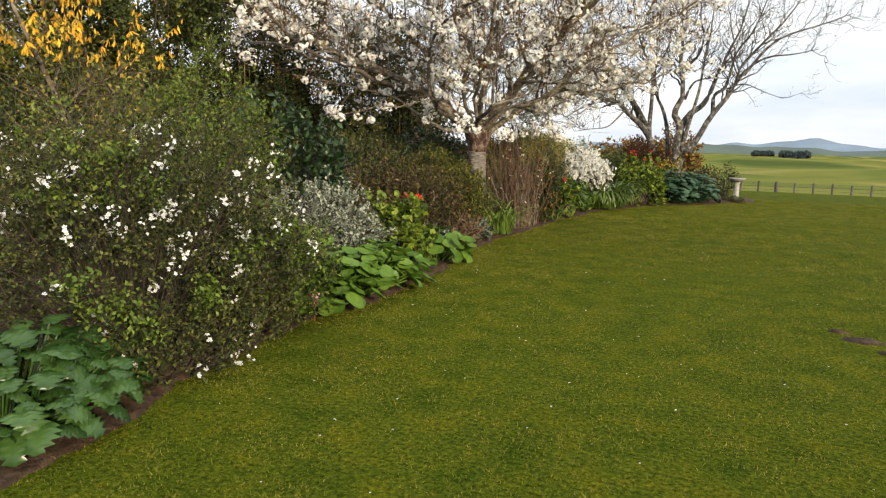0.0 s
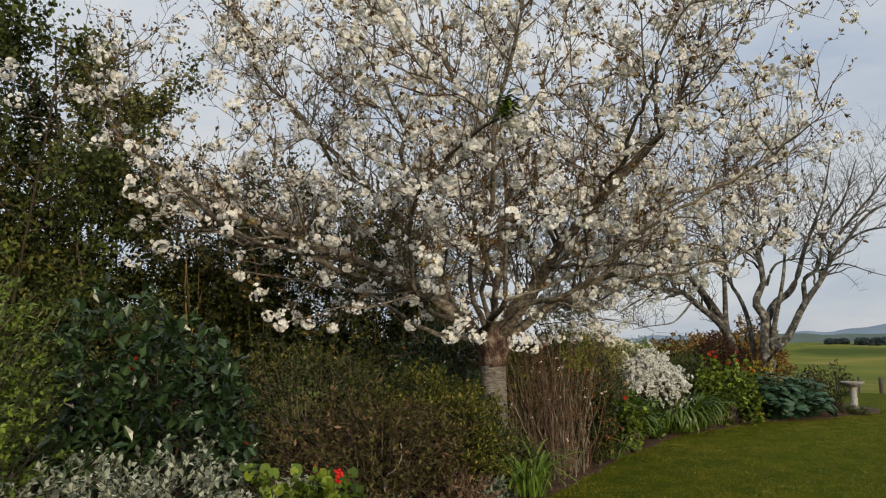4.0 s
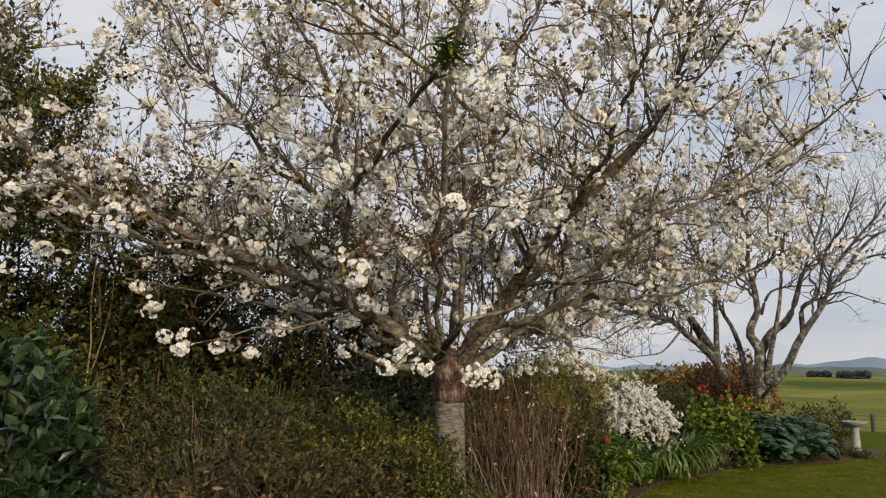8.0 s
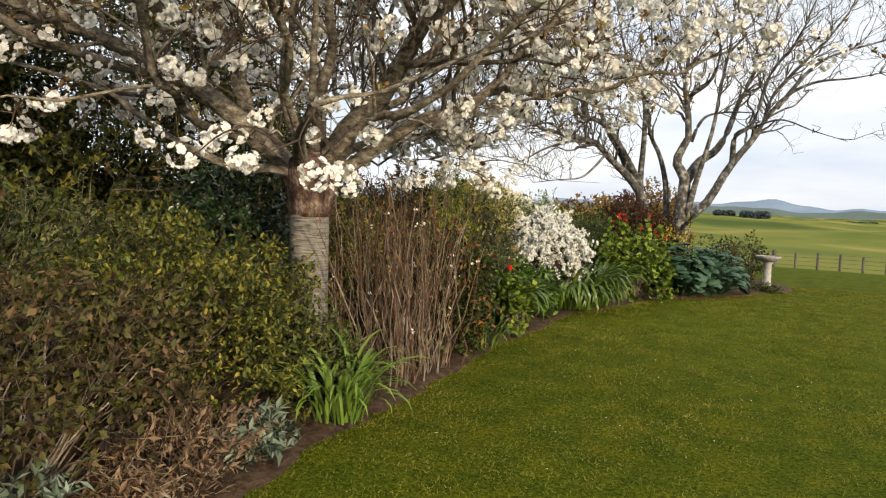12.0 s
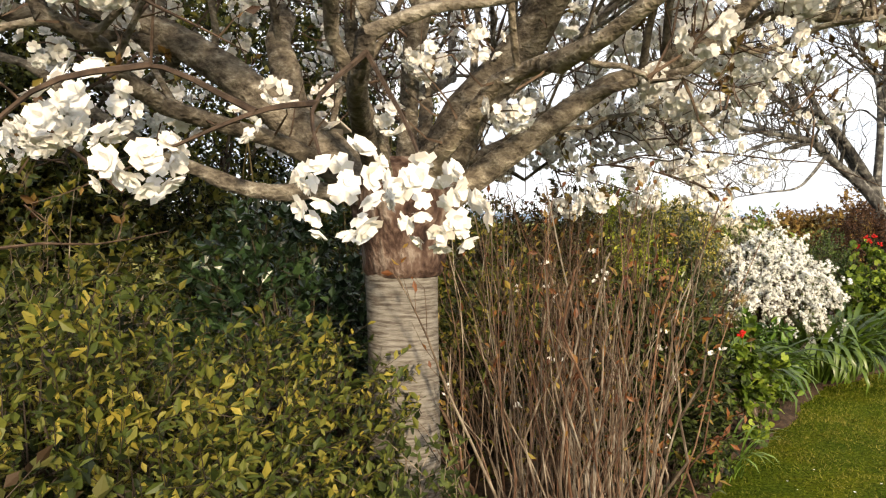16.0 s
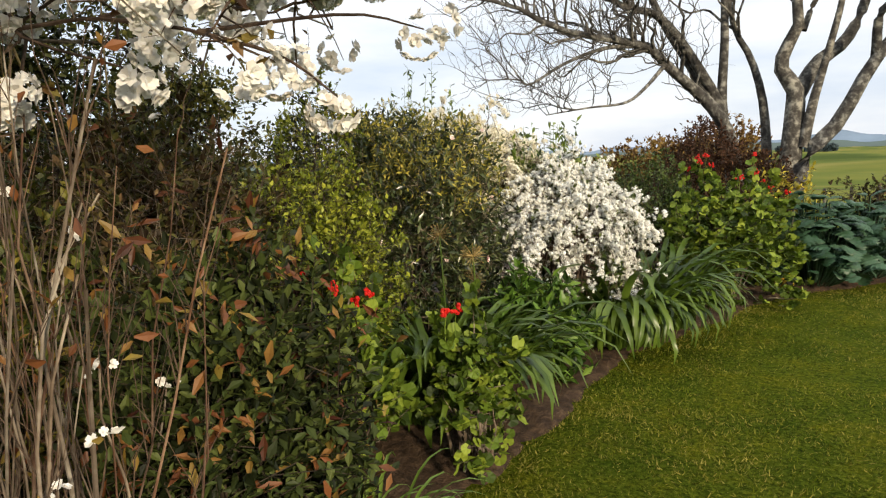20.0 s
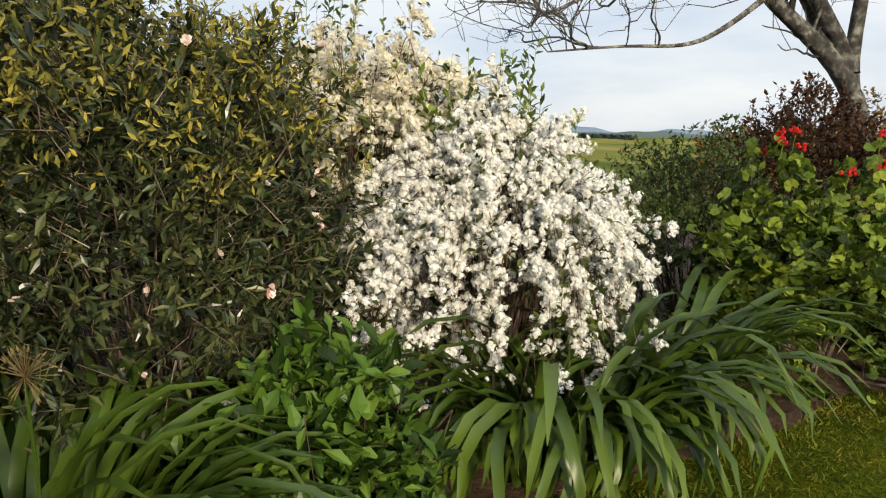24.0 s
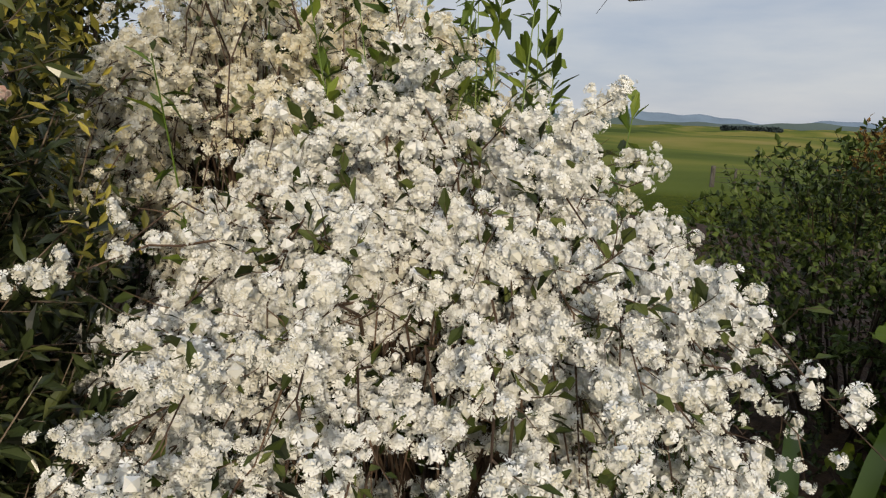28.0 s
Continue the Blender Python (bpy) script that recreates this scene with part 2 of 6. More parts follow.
M_ACID = leaf_material("acid_green_leaves", [(0.1, 0.14, 0.013), (0.19, 0.235, 0.02), (0.3, 0.32, 0.038)], 0.5, 0.35)
M_SAGE = leaf_material("sage_leaves", [(0.05, 0.075, 0.05), (0.12, 0.155, 0.11), (0.22, 0.26, 0.2)], 0.8, 0.1, 0.1)
M_GOLD_LEAF = leaf_material("gold_variegated_leaves", [(0.1, 0.13, 0.02), (0.35, 0.3, 0.03), (0.5, 0.4, 0.05)], 0.5, 0.3)
M_DARK_LEAF = leaf_material("glossy_dark_leaves", [(0.012, 0.028, 0.01), (0.022, 0.048, 0.016), (0.045, 0.08, 0.028)], 0.3, 0.15, 0.5)
M_SASANQUA = leaf_material("dull_dark_leaves", [(0.03, 0.045, 0.018), (0.052, 0.073, 0.027), (0.085, 0.106, 0.038), (0.16, 0.165, 0.05)], 0.28, 0.35, 0.5)
M_SPRAY = leaf_material("mixed_green_sprays", [(0.012, 0.018, 0.006), (0.027, 0.037, 0.011), (0.055, 0.07, 0.018), (0.12, 0.13, 0.034)], 0.55, 0.3, 0.2)
# gold of low sun on the camellia's upper leaves, painted as leaf colour
M_SUNLIT_TIPS = leaf_material("sunlit_gold_leaves", [(0.16, 0.16, 0.032), (0.27, 0.25, 0.044), (0.44, 0.36, 0.065)], 0.4, 0.45, 0.3)
M_HEDGE = leaf_material("hedge_leaves", [(0.012, 0.02, 0.006), (0.042, 0.056, 0.014), (0.105, 0.11, 0.022), (0.185, 0.165, 0.034)], 0.5, 0.35, 0.25)
M_SILVER = leaf_material("silver_leaves", [(0.15, 0.175, 0.13), (0.27, 0.3, 0.23), (0.4, 0.43, 0.35)], 0.8, 0.15, 0.1)
M_BROWN_LEAF = leaf_material("russet_leaves", [(0.024, 0.015, 0.008), (0.05, 0.03, 0.014), (0.05, 0.055, 0.015), (0.085, 0.082, 0.02), (0.13, 0.08, 0.04)], 0.65, 0.25, 0.2)
M_DRY_LEAF = leaf_material("dry_leaves", [(0.06, 0.037, 0.023), (0.125, 0.08, 0.048), (0.24, 0.16, 0.1)], 0.8, 0.2, 0.1)
M_RED_LEAF = leaf_material("red_new_leaves", [(0.14, 0.04, 0.02), (0.2, 0.075, 0.025), (0.2, 0.15, 0.03)], 0.5, 0.35)
M_REDBUSH = leaf_material("dark_russet_leaves", [(0.022, 0.011, 0.008), (0.05, 0.024, 0.014), (0.09, 0.045, 0.024)], 0.7, 0.2, 0.15)
M_STRAP = leaf_material("strap_leaves", [(0.026, 0.05, 0.006), (0.05, 0.09, 0.01), (0.105, 0.155, 0.018)], 0.36, 0.3, 0.4)
M_FRESH = leaf_material("fresh_green_leaves", [(0.048, 0.105, 0.013), (0.08, 0.158, 0.019), (0.145, 0.225, 0.036)], 0.42, 0.3, 0.3)
M_LILY = leaf_material("lily_leaves", [(0.06, 0.12, 0.02), (0.12, 0.2, 0.03), (0.2, 0.27, 0.05)], 0.4, 0.3, 0.4)
M_ROUND = leaf_material("round_leaves", [(0.042, 0.092, 0.012), (0.072, 0.142, 0.018), (0.13, 0.21, 0.032)], 0.42, 0.2, 0.22)
M_ACANTHUS = leaf_material("jagged_leaves", [(0.016, 0.045, 0.01), (0.028, 0.07, 0.015), (0.062, 0.12, 0.028)], 0.32, 0.15, 0.4)
M_BLUEGREEN = leaf_material("blue_green_leaves", [(0.01, 0.03, 0.014), (0.024, 0.06, 0.028), (0.06, 0.115, 0.065)], 0.42, 0.15, 0.3)
M_FAR_WOOD = leaf_material("far_wood_leaves", [(0.05, 0.07, 0.075), (0.075, 0.1, 0.105)], 0.9, 0.0, 0.0)


# ---- mesh helpers ----
def make_mesh(name, verts, face_sets, material, smooth=False):
    verts = np.asarray(verts, np.float32).reshape(-1, 3)
    face_sets = [np.asarray(f, np.int32) for f in face_sets if len(f)]
    loops = np.concatenate([f.ravel() for f in face_sets])
    sizes = np.concatenate([np.full(len(f), f.shape[1], np.int32) for f in face_sets])
    me = bpy.data.meshes.new(name)
    me.vertices.add(len(verts))
    me.vertices.foreach_set("co", verts.ravel())
    me.loops.add(len(loops))
    me.loops.foreach_set("vertex_index", loops)
    me.polygons.add(len(sizes))
    me.polygons.foreach_set("loop_start", np.concatenate([[0], np.cumsum(sizes)[:-1]]).astype(np.int32))
    me.polygons.foreach_set("use_smooth", np.full(len(sizes), smooth))
    me.update(calc_edges=True)
    me.materials.append(material)
    return me


def thing(name, place, label, category, group="", kind=""):
    ob = new(name)
    ob.empty_display_size = 0.1
    ob.location = place
    return tagged(ob, label, category, group, kind)


def part(name, data, parent, label="", m=None):
    ob = new(name, data)
    ob.parent = parent
    if name in ("twigs", "stems", "foliage", "blossoms", "flowers", "new_leaves", "stalks", "canes", "crown", "red_shoots", "leaf_tuft", "withered_leaves", "branches"):
        tagged(ob, kind="stuff")
    if m is not None:
        ob.matrix_local = m
    return tagged(ob, label)


def unit(v):
    return v / np.maximum(np.linalg.norm(v, axis=-1, keepdims=True), 1e-9)


def scatter(tv, tf, pos, along, normal, size):
    """Copies of a template (its y along, its z up) at many places: vertices and faces."""
    y = unit(along)
    x = unit(np.cross(y, normal) + 1e-6)
    z = np.cross(x, y)
    size = np.broadcast_to(np.asarray(size, float), (len(pos),))[:, None, None]
    v = tv[None, :, 0:1] * x[:, None] + tv[None, :, 1:2] * y[:, None] + tv[None, :, 2:3] * z[:, None]
    v = pos[:, None] + v * size
    f = tf[None] + (np.arange(len(pos)) * len(tv))[:, None, None]
    return v.reshape(-1, 3), f.reshape(-1, tf.shape[1])


def tubes(P, R, sides=4):
    """Tapered tubes along N polylines of K points."""
    N, K, _ = P.shape
    t = unit(np.gradient(P, axis=1))
    ref = np.where(np.abs(t[..., 2:3]) > 0.9, np.array([1.0, 0, 0]), np.array([0, 0, 1.0]))
    a = unit(np.cross(t, ref))
    b = np.cross(t, a)
    ang = np.arange(sides) / sides * 2 * np.pi
    ring = a[:, :, None] * np.cos(ang)[None, None, :, None] + b[:, :, None] * np.sin(ang)[None, None, :, None]
    v = P[:, :, None] + ring * R[:, :, None, None]
    base = (np.arange(N) * K * sides)[:, None, None] + (np.arange(K - 1) * sides)[None, :, None]
    k, k1 = np.arange(sides)[None, None], ((np.arange(sides) + 1) % sides)[None, None]
    f = np.stack([base + k, base + k1, base + sides + k1, base + sides + k], -1)
    return v.reshape(-1, 3), f.reshape(-1, 4)


def merged(sets):
    """Join (vertices, faces) pairs whose faces have the same number of corners."""
    vs, fs, n = [], [], 0
    for v, f in sets:
        vs.append(v), fs.append(f + n)
        n += len(v)
    return np.concatenate(vs), np.concatenate(fs)


def spline(points, n):
    """n points on a smooth line through the given ones."""
    p = np.asarray(points, float)
    p = np.concatenate([[2 * p[0] - p[1]], p, [2 * p[-1] - p[-2]]])
    s = np.linspace(0, len(p) - 3 - 1e-6, n)
    i, u = s.astype(int), (s % 1)[:, None]
    a, b, c, d = p[i], p[i + 1], p[i + 2], p[i + 3]
    return 0.5 * (2 * b + (c - a) * u + (2 * a - 5 * b + 4 * c - d) * u**2 + (3 * b - a - 3 * c + d) * u**3)


def sprout(rng, P, R, count, lengths, spread, lift, K=5, first=0.25, thin=0.55, wob=0.06, rmin=0.002, rmax=1.0):
    """Side branches, count of them, on N parent branches."""
    N, KP, _ = P.shape
    seg = np.linalg.norm(np.diff(P, axis=1), axis=2).sum(1)
    who = rng.choice(N, count, p=seg / seg.sum())
    s = first + (1 - first) * rng.random(count) ** 0.85
    k = np.minimum((s * (KP - 1)).astype(int), KP - 2)
    u = (s * (KP - 1) - k)[:, None]
    base = P[who, k] * (1 - u) + P[who, k + 1] * u
    rad = R[who, k] * (1 - u[:, 0]) + R[who, k + 1] * u[:, 0]
    tan = unit(P[who, k + 1] - P[who, k])
    side = unit(np.cross(tan, rng.normal(size=(count, 3))))
    d = unit(tan * (1 - spread) + side * spread + np.array([0, 0, 1.0]) * lift * rng.random((count, 1)))
    L = rng.uniform(*lengths, count) * (1.15 - 0.5 * s)
    q = np.linspace(0, 1, K)[None, :, None]
    bend = unit(rng.normal(size=(count, 3)) + np.array([0, 0, 0.8])) * L[:, None] * 0.25
    out = base[:, None] + d[:, None] * L[:, None, None] * q + bend[:, None] * q**2
    out += rng.normal(size=out.shape) * wob * L[:, None, None] * q
    r0 = np.clip(rad * thin, rmin, rmax)
    return out, r0[:, None] * (1 - 0.72 * np.linspace(0, 1, K)[None])


def along_points(rng, P, n, lo=0.2, hi=1.0):
    """n places on the branches, with the branch's direction there."""
    N, K, _ = P.shape
    who, s = rng.integers(0, N, n), rng.uniform(lo, hi, n) * (K - 1 - 1e-6)
    k, u = s.astype(int), (s % 1)[:, None]
    return P[who, k] * (1 - u) + P[who, k + 1] * u, unit(P[who, k + 1] - P[who, k])


T2 = np.array([[0, 0, 0], [0.3, 0.42, 0.07], [0, 1, -0.04], [-0.3, 0.42, 0.07]]), np.array([[0, 1, 2], [0, 2, 3]])
T2N = np.array([[0, 0, 0], [0.16, 0.42, 0.04], [0, 1, -0.08], [-0.16, 0.42, 0.04]]), np.array([[0, 1, 2], [0, 2, 3]])


def leaf_shape(w, n=4, fold=0.08, droop=0.12):
    """A fuller leaf: a folded blade of 4n triangles."""
    v = [(0, 0, 0)]
    for k in range(1, n + 1):
        s = k / n
        half = w * math.sin(math.pi * min(s * 0.92 + 0.02, 1)) ** 0.8 / 2
        z = -droop * s * s
        v += [(-half, s, z + fold * half * 4), (0, s, z), (half, s, z + fold * half * 4)]
    f = [(0, 2, 1), (0, 3, 2)]
    for k in range(n - 1):
        a = 1 + 3 * k
        f += [(a, a + 1, a + 4), (a, a + 4, a + 3), (a + 1, a + 2, a + 5), (a + 1, a + 5, a + 4)]
    return np.array(v, float), np.array(f)


T_LEAF = leaf_shape(0.52, 2)
T_LONG = leaf_shape(0.36, 2)


def pompom(rng, petals, cup=0.5, w=0.6):
    """A double flower: petals all round a ball of about one unit."""
    k = np.arange(petals) + 0.5
    ph, th = np.arccos(1 - 1.85 * k / petals), np.pi * (1 + 5**0.5) * k
    d = np.stack([np.cos(th) * np.sin(ph), np.sin(th) * np.sin(ph), np.cos(ph)], 1)
    d = unit(d + rng.normal(size=d.shape) * 0.15)
    tv = np.array([[0, -0.3, 0], [w / 2, 0.05, 0.06], [0.0, 0.36, -0.1], [-w / 2, 0.05, 0.06]])
    up = unit(np.cross(d, rng.normal(size=d.shape)))
    return scatter(tv, T2[1], d * 0.45, up, d, 1.0)


def open_flower(rng, petals=5, w=0.42):
    """A flat open flower about one unit across."""
    a = np.arange(petals) / petals * 2 * np.pi + rng.random()
    d = np.stack([np.cos(a), np.sin(a), 0.25 + 0 * a], 1) + rng.normal(size=(petals, 3)) * 0.08
    tv = np.array([[0, 0.02, 0], [w / 2, 0.32, 0.04], [0, 0.55, -0.03], [-w / 2, 0.32, 0.04]])
    return scatter(tv, T2[1], np.zeros((petals, 3)), d, np.tile([0, 0, 1.0], (petals, 1)), 1.0)


def umbel(rng, florets=13, small=0.46):
    """A domed cluster, about one unit across, of tiny five-petalled flowers."""
    d = unit(rng.normal(size=(florets, 3)) + np.array([0, 0, 0.55]))
    pos = d * rng.uniform(0.32, 0.52, (florets, 1)) * np.array([1, 1, 0.85])
    a = (np.arange(5) / 5 * 2 * np.pi)
    tv = [(0, 0, 0)]
    for k in range(5):
        tv += [(0.5 * math.cos(a[k] - 0.42), 0.5 * math.sin(a[k] - 0.42), 0.12), (0.5 * math.cos(a[k] + 0.42), 0.5 * math.sin(a[k] + 0.42), 0.12)]
    tf = np.array([(0, 1 + 2 * k, 2 + 2 * k) for k in range(5)])
    return scatter(np.array(tv), tf, pos, unit(np.cross(d, rng.normal(size=d.shape))), d, small * rng.uniform(0.8, 1.2, florets))


def mixed(rng, shapes, pos, along, normal, size):
    """Scatter several shapes, taken in turn."""
    size = np.broadcast_to(np.asarray(size, float), (len(pos),))
    return merged([scatter(sh[0], sh[1], pos[k::len(shapes)], along[k::len(shapes)], normal[k::len(shapes)], size[k::len(shapes)]) for k, sh in enumerate(shapes)])


RNG0 = np.random.default_rng(5)
UMBELS = [umbel(RNG0, 10, 0.44) for _ in range(5)]
PHI = (1 + 5**0.5) / 2
ICO_V = unit(np.array([(-1, PHI, 0), (1, PHI, 0), (-1, -PHI, 0), (1, -PHI, 0), (0, -1, PHI), (0, 1, PHI), (0, -1, -PHI), (0, 1, -PHI), (PHI, 0, -1), (PHI, 0, 1), (-PHI, 0, -1), (-PHI, 0, 1)]))
ICO_F = np.array([(0, 11, 5), (0, 5, 1), (0, 1, 7), (0, 7, 10), (0, 10, 11), (1, 5, 9), (5, 11, 4), (11, 10, 2), (10, 7, 6), (7, 1, 8), (3, 9, 4), (3, 4, 2), (3, 2, 6), (3, 6, 8), (3, 8, 9), (4, 9, 5), (2, 4, 11), (6, 2, 10), (8, 6, 7), (9, 8, 1)])
OCTA = np.array([(1, 0, 0), (-1, 0, 0), (0, 1, 0), (0, -1, 0), (0, 0, 1), (0, 0, -1.0)]), np.array([(0, 2, 4), (2, 1, 4), (1, 3, 4), (3, 0, 4), (2, 0, 5), (1, 2, 5), (3, 1, 5), (0, 3, 5)])
UMBELS_FINE = [merged([umbel(RNG0, 13, 0.36), (OCTA[0] * 0.3, OCTA[1])]) for _ in range(7)]
FLAT = [open_flower(RNG0) for _ in range(3)]
POM = pompom(RNG0, 16)
def double_flower(rng):
    """Two whorls of rounded, wavy, cupped petals, about one unit across."""
    tv = np.array([[0, 0, 0], [0.22, 0.22, 0.05], [0.16, 0.5, 0.04], [0.0, 0.52, 0.09], [-0.16, 0.5, 0.04], [-0.22, 0.22, 0.05]])
    tf = np.array([[0, 1, 5], [1, 2, 5], [2, 4, 5]])
    sets = []
    for count, tilt, size in ((5, 0.35, 1.05), (4, 1.1, 0.85)):
        a = (np.arange(count) + rng.random()) / count * 2 * np.pi
        d = np.stack([np.cos(a), np.sin(a), np.full(count, tilt)], 1) + rng.normal(size=(count, 3)) * 0.16
        up = np.stack([-np.cos(a) * tilt, -np.sin(a) * tilt, np.ones(count)], 1)
        sets.append(scatter(tv, tf, np.zeros((count, 3)), d, up, size))
    return merged(sets)


RAGGED = [double_flower(RNG0) for _ in range(5)]
POM_TINY = pompom(RNG0, 9)


# ---- ground ----
EDGE_Y = [-12, 0, 1.96, 3.2, 4.3, 5.2, 7.0, 8.7, 10.6, 12.0, 13.3, 14.7, 15.6, 16.3, 16.9, 17.4, 18.0, 18.6, 19.2, 19.8, 20.5, 21.6, 22.3, 23.2, 24.2, 25.0]
EDGE_X = [-0.4, -0.95, -1.22, -1.6, -1.8, -1.72, -1.92, -2.37, -2.55, -2.53, -2.64, -2.58, -2.5, -2.55, -2.42, -2.18, -1.98, -1.86, -1.6, -1.05, -0.5, 0.07, 0.55, 0.62, 0.1, -1.2]


def edge_x(y):
    return np.interp(y, EDGE_Y, EDGE_X) + 0.05 * np.sin(np.asarray(y) * 5.1) * np.sin(np.asarray(y) * 1.7)


def ease(v, lo, hi):
    u = np.clip((v - lo) / (hi - lo), 0, 1)
    return u * u * (3 - 2 * u)


def land(x, y):
    """Height of the ground: a level garden, then a gentle fall to rolling fields."""
    r = np.hypot(x, y - 10)
    roll = 1.7 * np.sin(x / 47 + 1.3) * np.cos(y / 61 + 0.4) + 1.3 * np.sin(x / 29 - y / 37) + 0.7 * np.sin((x + y) / 17) + 0.5 * np.sin(y / 11 + x / 23)
    return -1.0 * ease(r, 18, 33) - 2.6 * ease(r, 36, 130) - 3.5 * ease(r, 200, 700) + roll * ease(r, 42, 130) * (0.7 + 1.2 * ease(r, 200, 700))


def grid_axis(lo, hi, fine, n):
    s = np.linspace(-1, 1, n)
    a = np.sign(s) * (np.abs(s) * fine + np.abs(s) ** 6 * (3200 - fine))
    return a


def ground():
    gx, gy = grid_axis(-1, 1, 150, 261), grid_axis(-1, 1, 150, 261) + 10
    X, Y = np.meshgrid(gx, gy)
    Z = land(X, Y)
    v = np.stack([X, Y, Z], -1).reshape(-1, 3)
    n = len(gx)
    i = (np.arange(n - 1)[:, None] * n + np.arange(n - 1)[None]).ravel()
    f = np.stack([i, i + 1, i + n + 1, i + n], 1)
    m, nodes, links, b = principled("lawn_and_fields", 0.95, 0.03)
    geo = nodes.new("ShaderNodeNewGeometry")
    fine = nodes.new("ShaderNodeTexNoise")
    fine.inputs["Scale"].default_value, fine.inputs["Detail"].default_value = 34, 10
    fine.inputs["Roughness"].default_value = 0.82
    patch = nodes.new("ShaderNodeTexNoise")
    patch.inputs["Scale"].default_value, patch.inputs["Detail"].default_value = 2.6, 9
    patch.inputs["Roughness"].default_value = 0.72
    wide = nodes.new("ShaderNodeTexNoise")
    wide.inputs["Scale"].default_value, wide.inputs["Detail"].default_value = 0.017, 7
    r1 = ramp(nodes, [(0.38, (0.014, 0.021, 0.002)), (0.5, (0.056, 0.076, 0.005)), (0.62, (0.13, 0.148, 0.015))])
    r2 = ramp(nodes, [(0.34, (0.55, 0.7, 0.6)), (0.5, (1.0, 1.0, 1.0)), (0.66, (1.55, 1.25, 0.95))])
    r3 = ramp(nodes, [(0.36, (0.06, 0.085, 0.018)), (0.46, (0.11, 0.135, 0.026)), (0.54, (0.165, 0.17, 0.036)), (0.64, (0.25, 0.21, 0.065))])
    mulc = nodes.new("ShaderNodeMixRGB")
    mulc.blend_type = "MULTIPLY"
    mulc.inputs[0].default_value = 1.0
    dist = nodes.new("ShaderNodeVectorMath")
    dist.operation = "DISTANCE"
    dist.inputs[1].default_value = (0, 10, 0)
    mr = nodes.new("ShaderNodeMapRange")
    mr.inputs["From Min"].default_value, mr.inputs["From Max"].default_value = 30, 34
    mixc = nodes.new("ShaderNodeMixRGB")
    bump = nodes.new("ShaderNodeBump")
    bump.inputs["Strength"].default_value, bump.inputs["Distance"].default_value = 0.8, 0.016
    for tex in (fine, patch, wide):
        links.new(geo.outputs["Position"], tex.inputs["Vector"])
    links.new(fine.outputs["Fac"], r1.inputs[0])
    links.new(patch.outputs["Fac"], r2.inputs[0])
    links.new(wide.outputs["Fac"], r3.inputs[0])
    links.new(r1.outputs[0], mulc.inputs[1])
    links.new(r2.outputs[0], mulc.inputs[2])
    links.new(geo.outputs["Position"], dist.inputs[0])
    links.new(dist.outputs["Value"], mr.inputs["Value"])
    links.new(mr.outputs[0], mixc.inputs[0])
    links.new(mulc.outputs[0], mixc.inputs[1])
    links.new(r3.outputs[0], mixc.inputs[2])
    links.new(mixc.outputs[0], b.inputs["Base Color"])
    links.new(fine.outputs["Fac"], bump.inputs["Height"])
    links.new(bump.outputs[0], b.inputs["Normal"])
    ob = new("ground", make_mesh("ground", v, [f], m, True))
    return tagged(ob, "mown green lawn running out into rolling green pasture", "ground", kind="structure")


def garden_bed():
    rng = np.random.default_rng(3)
    ys = np.linspace(-6, 25, 320)
    s = np.concatenate([[0, 0.006, 0.015, 0.03, 0.05, 0.08, 0.12], np.linspace(0.17, 1, 26)])
    X = edge_x(ys)[:, None] - s[None] * 9.0
    Y = np.repeat(ys[:, None], len(s), 1)
    Z = 0.006 + 0.075 * np.clip(s[None] / 0.06, 0, 1) + rng.normal(size=X.shape) * 0.012 * (s[None] > 0.004)
    Z[:, 0] = -0.03
    v = np.stack([X, Y, Z], -1).reshape(-1, 3)
    n = len(s)
    i = (np.arange(len(ys) - 1)[:, None] * n + np.arange(n - 1)[None]).ravel()
    f = np.stack([i, i + n, i + n + 1, i + 1], 1)
    ob = new("garden_bed", make_mesh("garden_bed", v, [f], M_SOIL, True))
    return tagged(ob, "dark crumbly soil of the curving flower border", "soil", kind="structure")


def patches(rng, x, y, size):
    """Smooth random values over the plane, in patches of about that size."""
    g = rng.random((97, 97))
    u, w = np.mod(x / size, 96), np.mod(y / size, 96)
    i, j = u.astype(int), w.astype(int)
    a, b = u - i, w - j
    a, b = a * a * (3 - 2 * a), b * b * (3 - 2 * b)
    return (g[i, j] * (1 - a) + g[i + 1, j] * a) * (1 - b) + (g[i, j + 1] * (1 - a) + g[i + 1, j + 1] * a) * b


